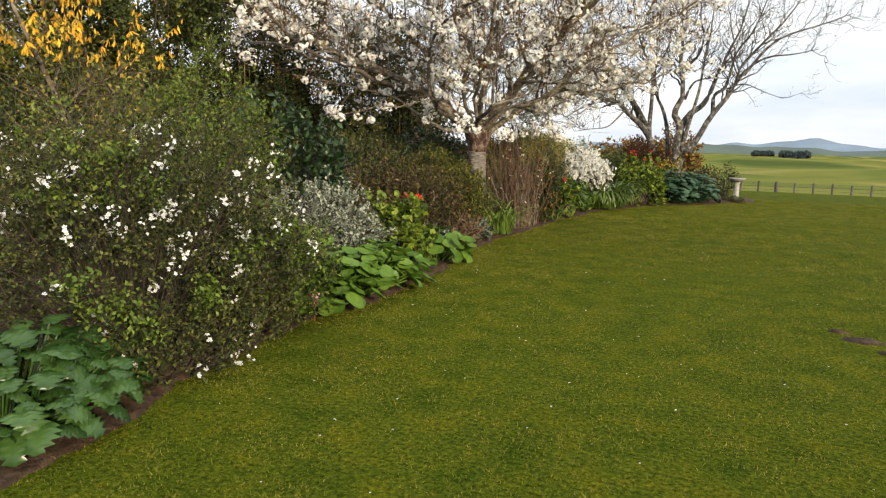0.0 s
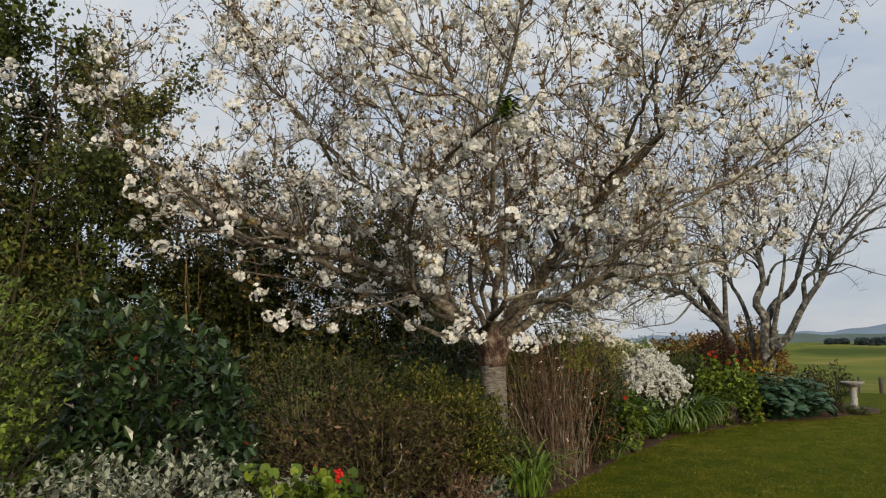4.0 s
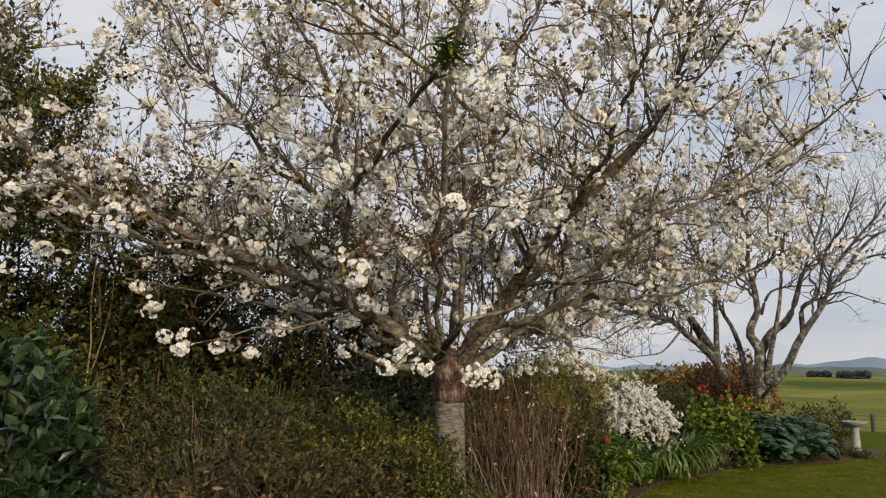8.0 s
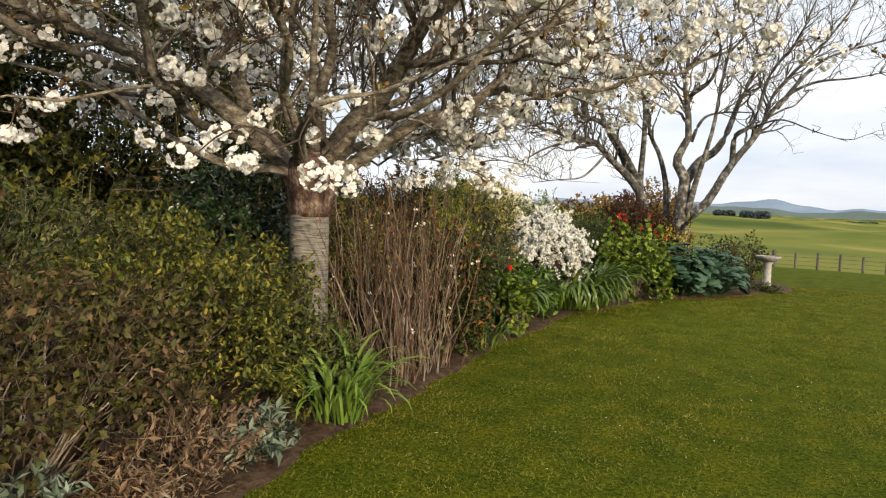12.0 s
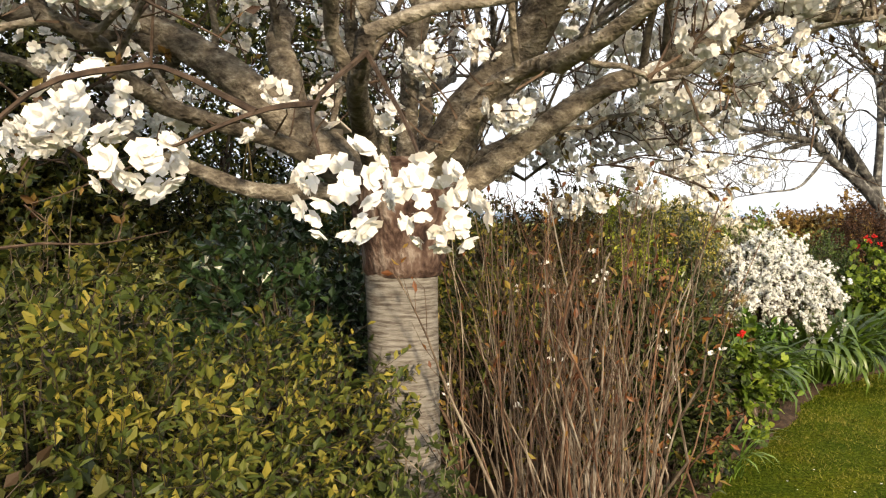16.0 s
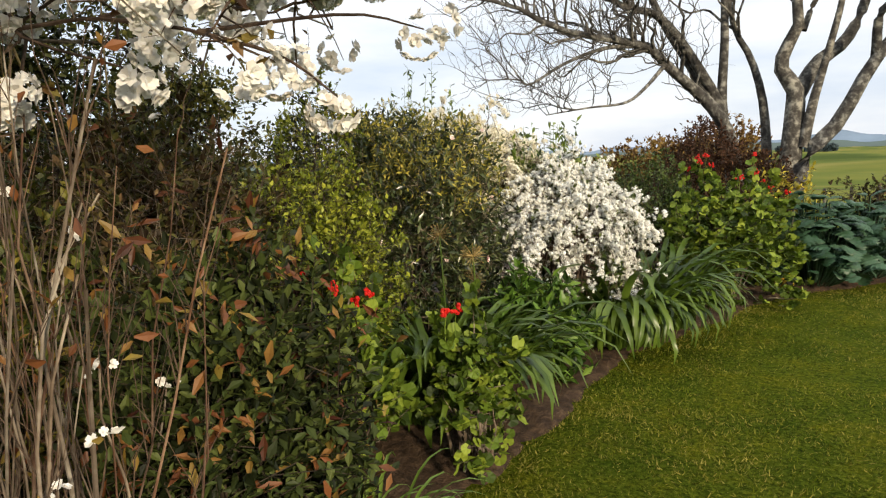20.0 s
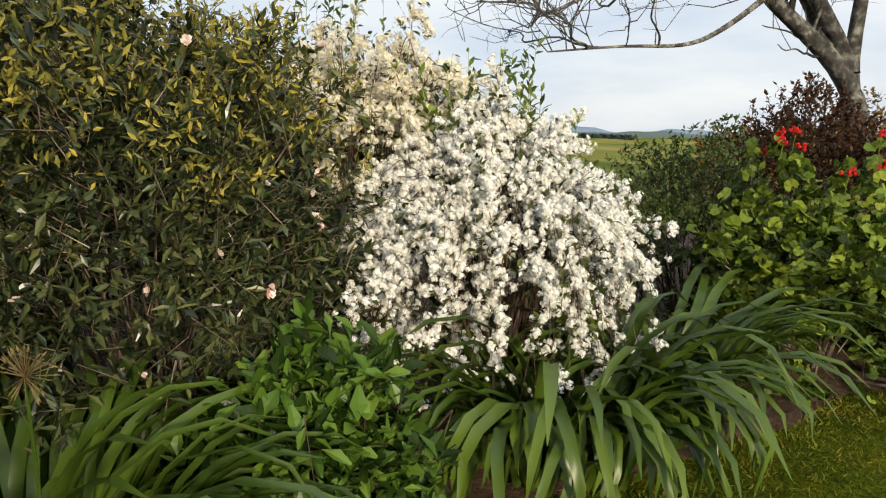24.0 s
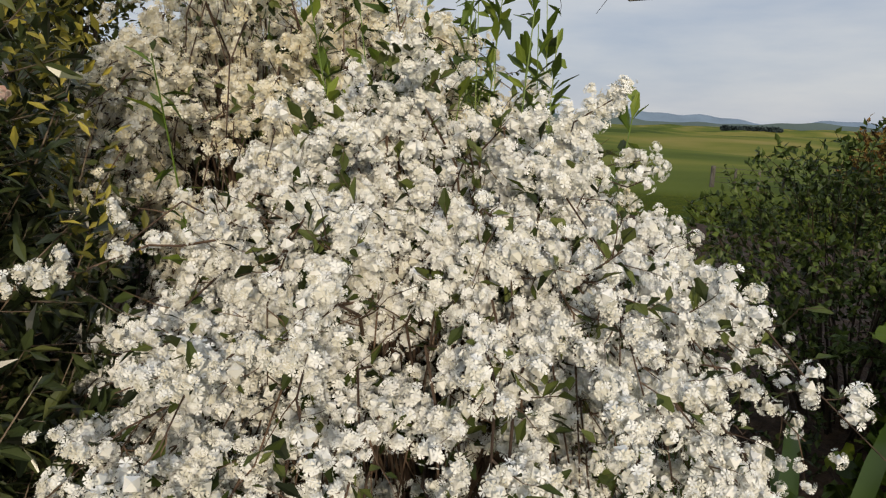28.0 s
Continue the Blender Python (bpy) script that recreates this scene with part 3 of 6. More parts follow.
def grass():
    rng = np.random.default_rng(7)
    n = 640000
    y = -1.5 + 25 * rng.random(n) ** 1.35
    x = edge_x(y) - 0.05 + 8.5 * rng.random(n) ** 1.35
    clump = 0.5 * patches(rng, x, y, 0.045) + 0.3 * patches(rng, x, y, 0.16) + 0.35 * patches(rng, x, y, 0.7)
    keep = rng.random(n) < clump * 1.3 + 0.1
    x, y, clump = x[keep], y[keep], clump[keep]
    n = len(x)
    pos = np.stack([x, y, np.full(n, -0.003)], 1)
    d = unit(np.stack([rng.normal(size=n) * 0.8, rng.normal(size=n) * 0.8, np.full(n, 0.75)], 1))
    tv = np.array([[-0.11, 0, 0], [0.11, 0, 0], [0, 1, 0.15]])
    size = rng.uniform(0.007, 0.018, n) * (0.45 + 1.3 * clump) * (1 + 0.03 * np.hypot(x - 1, y))
    tone = 0.45 * patches(rng, x, y, 0.22) + 0.3 * patches(rng, x, y, 0.8) + 0.25 * patches(rng, x, y, 0.06) + rng.normal(size=n) * 0.07
    for pick, mat, label in ((tone <= 0.49, M_LAWN_BLADE, "short mown green lawn grass"), (tone > 0.49, M_LAWN_PALE, "paler yellow-olive patches of mossy lawn grass")):
        v, f = scatter(tv, np.array([[0, 1, 2]]), pos[pick], d[pick], rng.normal(size=(pick.sum(), 3)), size[pick])
        tagged(new("grass", make_mesh("grass", v, [f], mat)), label, "grass", kind="stuff")
    n = 260
    y = rng.uniform(1.0, 14, n)
    x = edge_x(y) + 0.3 + 6 * rng.random(n)
    pos = np.stack([x, y, np.full(n, 0.022)], 1)
    v, f = mixed(rng, FLAT, pos, rng.normal(size=(n, 3)) * [1, 1, 0.1], unit(rng.normal(size=(n, 3)) * 0.2 + [0, 0, 1]), rng.uniform(0.009, 0.017, n))
    tagged(new("lawn_daisies", make_mesh("lawn_daisies", v, [f], M_WHITE_FL)), "tiny white daisies and fallen petals in the lawn", "daisy", kind="stuff")


# ---- plant kinds ----
def dome_points(rng, n, rx, ry, h, lumps=5.0, inner=0.62, low=0.08):
    """Places in the outer shell of an uneven dome standing on the ground, and the way outward."""
    d = unit(rng.normal(size=(n, 3)) * np.array([1, 1, 0.9]))
    d[:, 2] = np.where(d[:, 2] < 0, -d[:, 2] * 0.9 - 0.25, d[:, 2])
    d = unit(d)
    ph = rng.random(3) * 6
    wob = 1 + 0.13 * np.sin(lumps * d[:, 0] + ph[0]) + 0.13 * np.sin(lumps * d[:, 1] + ph[1]) + 0.1 * np.sin(lumps * 1.3 * d[:, 2] + ph[2])
    r = (inner + (1 - inner) * rng.random(n) ** 0.6) * wob
    base = 0.4 * h
    p = d * r[:, None] * np.array([rx, ry, h - base])
    p[:, 2] = np.maximum(p[:, 2] + base, low * h * rng.random(n))
    k = int(n * 0.22)
    a = rng.random(k) * 2 * np.pi
    rr = rng.uniform(0.75, 1.04, k) * (1 + 0.08 * np.sin(5 * a + ph[0]))
    p[:k] = np.stack([np.cos(a) * rr * rx, np.sin(a) * rr * ry, h * rng.uniform(0.03, 0.42, k)], 1)
    d[:k] = unit(np.stack([np.cos(a), np.sin(a), 0.25 + 0 * a], 1))
    return p, d


def stems_to(rng, ends, n, r=0.008, spread=0.25, K=6):
    """Stems from near the middle of the ground to some of the ends."""
    e = ends[rng.choice(len(ends), n)]
    b = e * np.array([spread, spread, 0]) + rng.normal(size=(n, 3)) * np.array([0.05, 0.05, 0])
    q = np.linspace(0, 1, K)[None, :, None]
    mid = b * 0.45 + e * 0.55 + np.array([0, 0, 0.12]) * np.abs(e[:, 2:3])
    P = b[:, None] * (1 - q) ** 2 + 2 * mid[:, None] * q * (1 - q) + e[:, None] * q**2
    P += rng.normal(size=P.shape) * 0.015 * q * (1 - q) * 4
    return P, (r * rng.uniform(0.6, 1.3, n))[:, None] * (1 - 0.75 * np.linspace(0, 1, K)[None])


def shrub(name, place, rx, ry, h, leaf_mat, label, seed, twigs=900, per=10, size=0.05, shape=T2, stem_mat=None, stems=60, droop=0.0,
          flower_mat=None, flowers=0, flower_size=0.03, flower_shape=None, flower_group=1, flower_low=0.0, face=0.2, lumps=5.0, inner=0.6, twig_len=0.22, upright=0.3, category="shrub",
          flower_name="blossoms", flower_label="", leaf_label="", extra=None, group="", stem_r=0.008):
    rng = np.random.default_rng(seed)
    root = thing(name, place, label, category, group)
    ends, out = dome_points(rng, twigs, rx, ry, h, lumps, inner)
    d = unit(out + np.array([0, 0, upright]) + rng.normal(size=out.shape) * 0.45)
    K = 4
    q = np.linspace(0, 1, K)[None, :, None]
    start = ends - d * twig_len * rng.uniform(0.6, 1.3, (twigs, 1))
    P = start[:, None] * (1 - q) + ends[:, None] * q
    P[:, :, 2] += -droop * (q[:, :, 0] ** 2)
    P[:, :, 2] = np.maximum(P[:, :, 2], 0.02)
    R = np.full((twigs, 1), 0.0022) * (1 - 0.6 * np.linspace(0, 1, K)[None])
    SP, SR = stems_to(rng, start, stems, stem_r)
    if name in ("undergrowth_shrub", "autumn_tree"):
        wood = merged([tubes(SP, SR, 5), tubes(P, R, 3)])
        part("stems", make_mesh("stems", wood[0], [wood[1]], stem_mat or M_DARK_STEM), root)
    else:
        for k in range(stems):
            v, f = tubes(SP[k:k + 1], SR[k:k + 1], 5)
            part("stem", make_mesh("stem", v, [f], stem_mat or M_DARK_STEM), root)
        v, f = tubes(P, R, 3)
        part("twigs", make_mesh("twigs", v, [f], stem_mat or M_DARK_STEM), root)
    n = twigs * per
    lp, tan = along_points(rng, P, n, 0.1, 1.0)
    ld = unit(tan * 0.6 + rng.normal(size=(n, 3)) * 0.75 + np.array([0, 0, 0.1 - droop]))
    up = unit(np.array([0, 0, 1.0]) + rng.normal(size=(n, 3)) * 0.45 + np.repeat(out, per, 0)[:n] * face)
    v, f = scatter(shape[0], shape[1], lp, ld, up, size * rng.uniform(0.55, 1.3, n))
    part("foliage", make_mesh("foliage", v, [f], leaf_mat), root, leaf_label)
    if flowers:
        fs = flower_shape or FLAT
        high = ends[ends[:, 2] >= flower_low * h]
        fp = high[rng.choice(len(high), max(flowers // flower_group, 1))].repeat(flower_group, 0)
        flowers = len(fp)
        fp = fp + rng.normal(size=fp.shape) * 0.028 + out[0] * 0
        v, f = mixed(rng, fs, fp, rng.normal(size=(flowers, 3)), unit(rng.normal(size=(flowers, 3)) * 0.5 + np.array([0.5, -0.4, 0.6])), flower_size * rng.uniform(0.6, 1.3, flowers))
        part(flower_name, make_mesh(flower_name, v, [f], flower_mat), root, flower_label)
    if extra:
        extra(rng, root, ends, out)
    return root


def strap_leaf(length, width, curl, n=7):
    """A strap leaf that rises and arches over; its length runs along y."""
    v = []
    for k in range(n + 1):
        s = k / n
        a = radians(78) - curl * s * s
        if k == 0:
            y = z = 0.0
        else:
            y, z = y + math.cos(a) * length / n, z + math.sin(a) * length / n
        w = width * (0.55 + 0.9 * s - 1.1 * s * s) * (1 if k < n else 0.12)
        v += [(-w / 2, y, z + 0.18 * w), (0, y, z), (w / 2, y, z + 0.18 * w)]
    f = []
    for k in range(n):
        a = 3 * k
        f += [(a, a + 1, a + 4, a + 3), (a + 1, a + 2, a + 5, a + 4)]
    return np.array(v), np.array(f)


def strap_clump(name, place, label, seed, leaves, length, width, material, radius=0.25, curls=(1.0, 2.6), lean=None, category="plant", group=""):
    rng = np.random.default_rng(seed)
    root = thing(name, place, label, category, group)
    kinds = []
    for k in range(7):
        v, f = strap_leaf(length * rng.uniform(0.75, 1.15), width * rng.uniform(0.8, 1.2), rng.uniform(*curls))
        kinds.append(make_mesh("leaf", v, [f], material, True))
    for k in range(leaves):
        a, r = rng.random() * 360, radius * math.sqrt(rng.random())
        at = rng.normal(a, 25)
        m = pose(r * math.cos(radians(a)), r * math.sin(radians(a)), 0.02, rng.normal(0, 7), rng.normal(0, 8), at - 90)
        if lean:
            m = Matrix.Rotation(radians(lean[1] * rng.random()), 4, (-math.sin(radians(lean[0])), math.cos(radians(lean[0])), 0)) @ m
        part("leaf", kinds[rng.integers(7)], root, m=m @ Matrix.Scale(rng.uniform(0.7, 1.15), 4))
    return root


def broad_leaf(kind, rng):
    """A large leaf with its stalk at the origin: round and cupped, or long and deeply toothed."""
    if kind == "round":
        rings, seg = 3, 14
        v = [(0, 0.12, 0)]
        for r in range(1, rings + 1):
            for k in range(seg):
                a = -math.pi / 2 + 2 * math.pi * k / seg
                rad = 0.5 * r / rings * (1 + 0.05 * math.sin(5 * a) * (r == rings)) * (0.86 if k == 0 else 1)
                wave = 0.035 * math.sin(4 * a + rng.random()) * (r / rings) ** 2
                v.append((rad * math.cos(a) * 0.95, 0.12 + 0.42 * r / rings + rad * math.sin(a) * 1.0 - 0.42 * r / rings + 0.38, 0.1 * (r / rings) ** 2 + wave - 0.12 * abs(math.cos(a)) * 0))
        v[0] = (0, 0.42, 0)
        f3 = [(0, 1 + k, 1 + (k + 1) % seg) for k in range(seg)]
        f4 = []
        for r in range(rings - 1):
            a, b = 1 + r * seg, 1 + (r + 1) * seg
            f4 += [(a + k, b + k, b + (k + 1) % seg, a + (k + 1) % seg) for k in range(seg)]
        return v, f3, f4
    lobes, v, f4 = 5, [], []
    rows = lobes * 3
    for k in range(rows + 1):
        s = k / rows
        tooth = (0.64, 1.12, 0.98)[k % 3]
        w = 0.5 * math.sin(math.pi * (0.1 + 0.87 * s)) ** 0.75 * tooth * (1 if k < rows else 0.1)
        z = 0.28 * math.sin(s * 2.2) - 0.12 * s
        rip = 0.03 * (1 if k % 3 == 1 else -0.5)
        v += [(-w, s + 0.05 * (k % 3 == 1), z - 0.12 * w + rip), (-w * 0.45, s, z + 0.12 * w), (0, s, z), (w * 0.45, s, z + 0.12 * w), (w, s + 0.05 * (k % 3 == 1), z - 0.12 * w + rip)]
    for k in range(rows):
        a = 5 * k
        f4 += [(a + j, a + j + 1, a + j + 6, a + j + 5) for j in range(4)]
    return v, [], f4


def broad_clump(name, place, label, seed, leaves, rx, ry, h, size, kind, material, category="plant", tilt=(15, 60), group=""):
    rng = np.random.default_rng(seed)
    root = thing(name, place, label, category, group)
    kinds = []
    for k in range(5):
        v, f3, f4 = broad_leaf(kind, rng)
        kinds.append(make_mesh("leaf", np.array(v), [np.array(f3).reshape(-1, 3), np.array(f4)], material, True))
    stalks = []
    for k in range(leaves):
        a, r = rng.random() * 2 * math.pi, math.sqrt(rng.random())
        x, y = rx * r * math.cos(a), ry * r * math.sin(a)
        z = h * (1 - 0.7 * r * r) * rng.uniform(0.18, 1.0) ** 0.7 + 0.03
        yaw = math.degrees(a) - 90 + rng.normal(0, 35)
        m = pose(x, y, z, -rng.uniform(*tilt) * (0.35 + r * 0.65) + 12, rng.normal(0, 14), yaw)
        part("leaf", kinds[rng.integers(5)], root, m=m @ Matrix.Scale(size * rng.uniform(0.6, 1.25), 4))
        stalks.append([(x * 0.5, y * 0.5, 0), (x * 0.8, y * 0.8, z * 0.6), (x, y, z)])
    v, f = tubes(np.array(stalks), np.full((leaves, 3), 0.006), 4)
    part("stalks", make_mesh("stalks", v, [f], material), root)
    return root


def geranium(place, label, seed, rx, ry, h, heads, twigs=170, size=0.075, group="red geraniums"):
    lobed = []
    for k in range(9):
        a = radians(-150 + 300 * k / 8)
        lobed.append((0.5 * math.sin(a) * (1.0 if k % 2 else 0.9), 0.45 + 0.5 * math.cos(a) * (1.0 if k % 2 else 0.9), 0.09 if k % 2 else 0.02))
    tv = np.array([(0, 0.35, 0)] + lobed)
    tf = np.array([(0, k + 2, k + 1) for k in range(8)])

    def heads_on(rng, root, ends, out):
        top = ends[np.argsort(-ends[:, 2] - 0.25 * ends[:, 0] * np.sign(rx))][: heads * 5]
        pick = top[rng.choice(len(top), heads, replace=False)]
        for p in pick:
            fv, ff = scatter(POM[0], POM[1], rng.normal(size=(7, 3)) * 0.013, rng.normal(size=(7, 3)), np.tile([0, 0, 1.0], (7, 1)), 0.02)
            hv, hf = tubes(np.array([[p - [0, 0, 0.02], p + [0, 0, 0.04], p + [0.01, 0, 0.1]]]), np.full((1, 3), 0.0025), 4)
            head = part("flower_head", make_mesh("flower_head", fv + p + [0.01, 0, 0.11], [ff], M_RED_FL), root, "scarlet flower head")
            part("flower_stalk", make_mesh("flower_stalk", hv, [hf], M_GERANIUM), head)

    return shrub("geranium", place, rx, ry, h, M_GERANIUM, label, seed, twigs=twigs, per=9, size=size, shape=(tv, tf), stem_mat=M_CANE, stems=30,
                 lumps=7, inner=0.45, twig_len=0.2, category="geranium", face=0.9, extra=heads_on, group=group, stem_r=0.009)


# ---- trees ----
def limb_set(limbs, K=14):
    P = np.stack([spline(p, K) for p, _, _ in limbs])
    R = np.stack([r0 + (r1 - r0) * np.linspace(0, 1, K) ** 0.7 for _, r0, r1 in limbs])
    return P, R


def cherry_tree():
    rng = np.random.default_rng(21)
    base = np.array([-3.5, 11.33, 0.0])
    root = thing("cherry_tree", base, "white double-blossomed cherry tree with a banded grey grafted trunk", "tree")
    ang = np.arange(24) / 24 * 2 * np.pi
    zs = np.array([0, 0.06, 0.16, 0.35, 0.6, 0.85, 1.1, 1.3, 1.43])
    rs = np.array([0.26, 0.225, 0.195, 0.172, 0.162, 0.158, 0.156, 0.158, 0.162])
    ring = np.stack([np.cos(ang), np.sin(ang), 0 * ang], 1)
    lump = 1 + 0.035 * np.sin(3 * ang + 1)[None] + 0.02 * np.sin(7 * ang)[None] + 0.07 * np.sin(5 * ang)[None] * np.exp(-zs / 0.2)[:, None]
    v = ring[None] * (rs[:, None] * lump)[..., None] + np.stack([0.02 * np.sin(zs * 2), 0 * zs, zs], 1)[:, None]
    i = (np.arange(len(zs) - 1)[:, None] * 24 + np.arange(24)[None])
    f = np.stack([i, (np.arange(len(zs) - 1)[:, None] * 24 + (np.arange(24) + 1)[None] % 24), (np.arange(len(zs) - 1)[:, None] * 24 + (np.arange(24) + 1)[None] % 24) + 24, i + 24], -1).reshape(-1, 4)
    part("trunk", make_mesh("trunk", v.reshape(-1, 3), [f], M_BARK_BAND, True), root, "grey trunk with horizontal bark bands")
    zs = np.array([1.4, 1.425, 1.46, 1.5, 1.55, 1.6, 1.65, 1.7, 1.75, 1.8, 1.86, 1.92])
    rs = np.array([0.158, 0.176, 0.181, 0.186, 0.197, 0.206, 0.215, 0.224, 0.228, 0.222, 0.19, 0.1])
    rough = np.repeat(rng.normal(size=(6, 24)), 2, 0)
    lump = 1 + 0.09 * np.sin(4 * ang + 0.5)[None] * ((zs - 1.4) / 0.4)[:, None] + 0.03 * np.sin(9 * ang + 7 * zs[:, None]) + rough * 0.035
    v = ring[None] * (rs[:, None] * lump)[..., None] + np.stack([0.02 + 0 * zs, 0 * zs, zs], 1)[:, None]
    i = (np.arange(11)[:, None] * 24 + np.arange(24)[None])
    j = (np.arange(11)[:, None] * 24 + (np.arange(24) + 1)[None] % 24)
    f = np.stack([i, j, j + 24, i + 24], -1).reshape(-1, 4)
    part("graft_union", make_mesh("graft_union", v.reshape(-1, 3), [f], M_BARK_GRAFT, True), root, "rough red-brown graft collar")
    c = (0, 0, 1.66)
    limbs = [
        ([c, (-0.35, -0.15, 2.0), (-0.85, -0.5, 2.42), (-1.35, -1.05, 2.75), (-2.0, -1.8, 3.1), (-2.6, -2.8, 3.6), (-3.1, -3.6, 4.3)], 0.12, 0.016),
        ([(-0.08, -0.12, 1.72), (-0.16, -0.35, 1.92), (-0.17, -0.8, 2.02), (-0.13, -1.2, 2.08), (-0.12, -1.36, 2.15), (-0.15, -1.41, 2.42), (-0.04, -1.68, 2.85), (0.18, -1.92, 3.21), (0.58, -2.18, 3.35), (1.18, -2.74, 3.45), (2.05, -3.5, 3.36)], 0.045, 0.014),
        ([(0.18, -1.92, 3.21), (0.1, -2.1, 3.9), (-0.1, -2.3, 4.6), (-0.05, -2.5, 5.4)], 0.03, 0.009),
        ([(0.08, 0, 1.7), (0.32, 0.1, 2.15), (0.75, 0.1, 2.65), (1.4, 0.2, 3.4), (2.1, 0.35, 4.15), (2.5, 0.4, 4.8), (2.95, 0.25, 5.9)], 0.115, 0.016),
        ([(0.08, 0.1, 1.66), (0.6, 0.6, 2.2), (1.1, 0.95, 2.5), (1.5, 1.1, 3.0), (1.9, 1.4, 3.5), (2.7, 2.0, 3.8), (3.6, 2.4, 4.2)], 0.065, 0.013),
        ([c, (0.12, -0.05, 2.5), (0.3, -0.2, 3.3), (0.7, -0.15, 4.2), (1.05, -0.3, 5.1), (1.5, -0.4, 6.1)], 0.055, 0.014),
        ([(-0.45, -0.2, 2.1), (-0.7, -0.1, 2.55), (-0.9, -0.1, 3.0), (-1.4, -0.3, 3.6), (-2.1, -0.7, 4.35), (-2.75, -1.0, 5.15), (-3.2, -1.3, 6.1)], 0.075, 0.014),
        ([c, (-0.28, 0.05, 2.4), (-0.2, -0.05, 3.2), (-0.38, -0.1, 4.1), (-0.35, -0.2, 5.2), (-0.5, -0.4, 6.4)], 0.045, 0.012),
        ([(0.05, -0.12, 1.7), (0.25, -0.6, 2.3), (0.75, -1.5, 2.85), (1.2, -2.2, 3.6), (1.7, -2.7, 4.5), (2.0, -3.0, 5.5)], 0.04, 0.012),
        ([(-0.05, 0.1, 1.7), (-0.3, 0.6, 2.3), (-0.9, 1.6, 2.9), (-1.5, 2.4, 3.6), (-2.0, 3.0, 4.5)], 0.045, 0.012),
        ([(0.05, 0.1, 1.7), (0.3, 0.7, 2.4), (0.45, 1.7, 3.0), (0.6, 2.6, 3.8), (0.7, 3.2, 4.8)], 0.045, 0.012),
        ([(0.1, -0.05, 1.75), (0.6, -0.2, 2.1), (1.3, -0.45, 2.3), (2.1, -0.6, 2.75), (2.9, -0.7, 3.1), (3.6, -0.6, 3.6)], 0.045, 0.01),
        ([(-1.35, -1.05, 2.75), (-2.0, -1.4, 2.85), (-2.9, -1.8, 3.1), (-3.8, -2.3, 3.5), (-4.6, -2.6, 4.2)], 0.045, 0.01),
        ([(-0.85, -0.5, 2.42), (-1.3, -1.5, 2.6), (-1.8, -2.6, 3.0), (-2.2, -3.6, 3.7), (-2.4, -4.1, 4.5)], 0.045, 0.01),
        ([(1.1, 0.95, 2.5), (1.9, 1.0, 2.55), (2.6, 0.9, 2.6), (3.2, 0.9, 2.9)], 0.03, 0.008),
        ([(1.4, 0.2, 3.4), (1.9, -0.5, 3.7), (2.5, -1.1, 4.2), (3.0, -1.5, 5.0)], 0.04, 0.009),
        ([(0.7, -0.15, 4.2), (0.2, -0.8, 4.7), (-0.1, -1.5, 5.3), (-0.4, -2.0, 6.1)], 0.03, 0.009),
        ([(0.35, 0.35, 2.0), (0.7, 0.9, 2.15), (0.85, 1.3, 2.15), (0.8, 1.6, 1.95)], 0.016, 0.005),
        ([(0.6, 0.6, 2.2), (1.2, 0.8, 2.4), (1.7, 1.0, 2.45), (2.2, 1.3, 2.35)], 0.024, 0.006),
        ([(0, 0.1, 1.68), (-0.33, 0.9, 1.95), (-0.25, 1.3, 2.06), (-0.11, 1.66, 2.19), (0.15, 2.11, 2.26), (0.47, 2.6, 2.36), (0.9, 3.0, 2.7)], 0.05, 0.012),
        ([(0.9, 0.8, 2.4), (1.6, 1.6, 2.9), (2.2, 2.4, 3.0), (2.6, 3.2, 2.8)], 0.03, 0.006),
        ([(-1.4, -0.3, 3.6), (-1.6, -1.2, 4.0), (-1.8, -2.0, 4.7), (-1.9, -2.6, 5.6)], 0.035, 0.009),
    ]
    low_limbs = [
        ([(0, 0, 1.7), (-0.15, -0.22, 1.77), (-0.3, -0.44, 1.76), (-0.41, -0.57, 1.79), (-0.51, -0.7, 1.86), (-0.63, -0.83, 1.94), (-0.88, -1.05, 2.17), (-1.05, -1.15, 2.29), (-1.6, -1.6, 2.45), (-2.3, -2.3, 2.6)], 0.052, 0.01),
        ([(-0.02, -0.1, 1.78), (0.25, -0.5, 1.96), (0.55, -0.85, 2.04), (0.69, -0.96, 2.15), (0.72, -1.0, 2.4), (0.8, -1.1, 2.9), (0.9, -1.3, 3.6), (0.8, -1.4, 4.4)], 0.05, 0.012),
        ([(0.69, -0.96, 2.15), (0.85, -0.85, 2.22), (1.03, -0.6, 2.3), (1.5, -0.35, 2.55), (2.1, -0.1, 2.8)], 0.024, 0.008),
    ]
    P, R = limb_set(limbs, 22)
    LP, LR = limb_set(low_limbs, 22)
    crook = rng.normal(size=P.shape) * 0.05
    crook = (crook + np.roll(crook, 1, 1) + np.roll(crook, -1, 1)) / 2
    P = P + crook * np.clip(np.arange(22) / 5, 0, 1)[None, :, None]
    bump_rng = np.random.default_rng(78)
    for k in range(len(LP)):
        lv, lf = tubes(LP[k:k + 1], LR[k:k + 1] * (1 + bump_rng.normal(size=(1, 22)) * 0.07), 10)
        part("limb", make_mesh("limb", lv, [lf], M_BARK_LIMB, True), root)
    for k in range(len(P)):
        lv, lf = tubes(P[k:k + 1], R[k:k + 1] * (1 + rng.normal(size=(1, 22)) * 0.05 + bump_rng.normal(size=(1, 22)) * 0.07), 10)
        part("limb", make_mesh("limb", lv, [lf], M_BARK_LIMB, True), root)
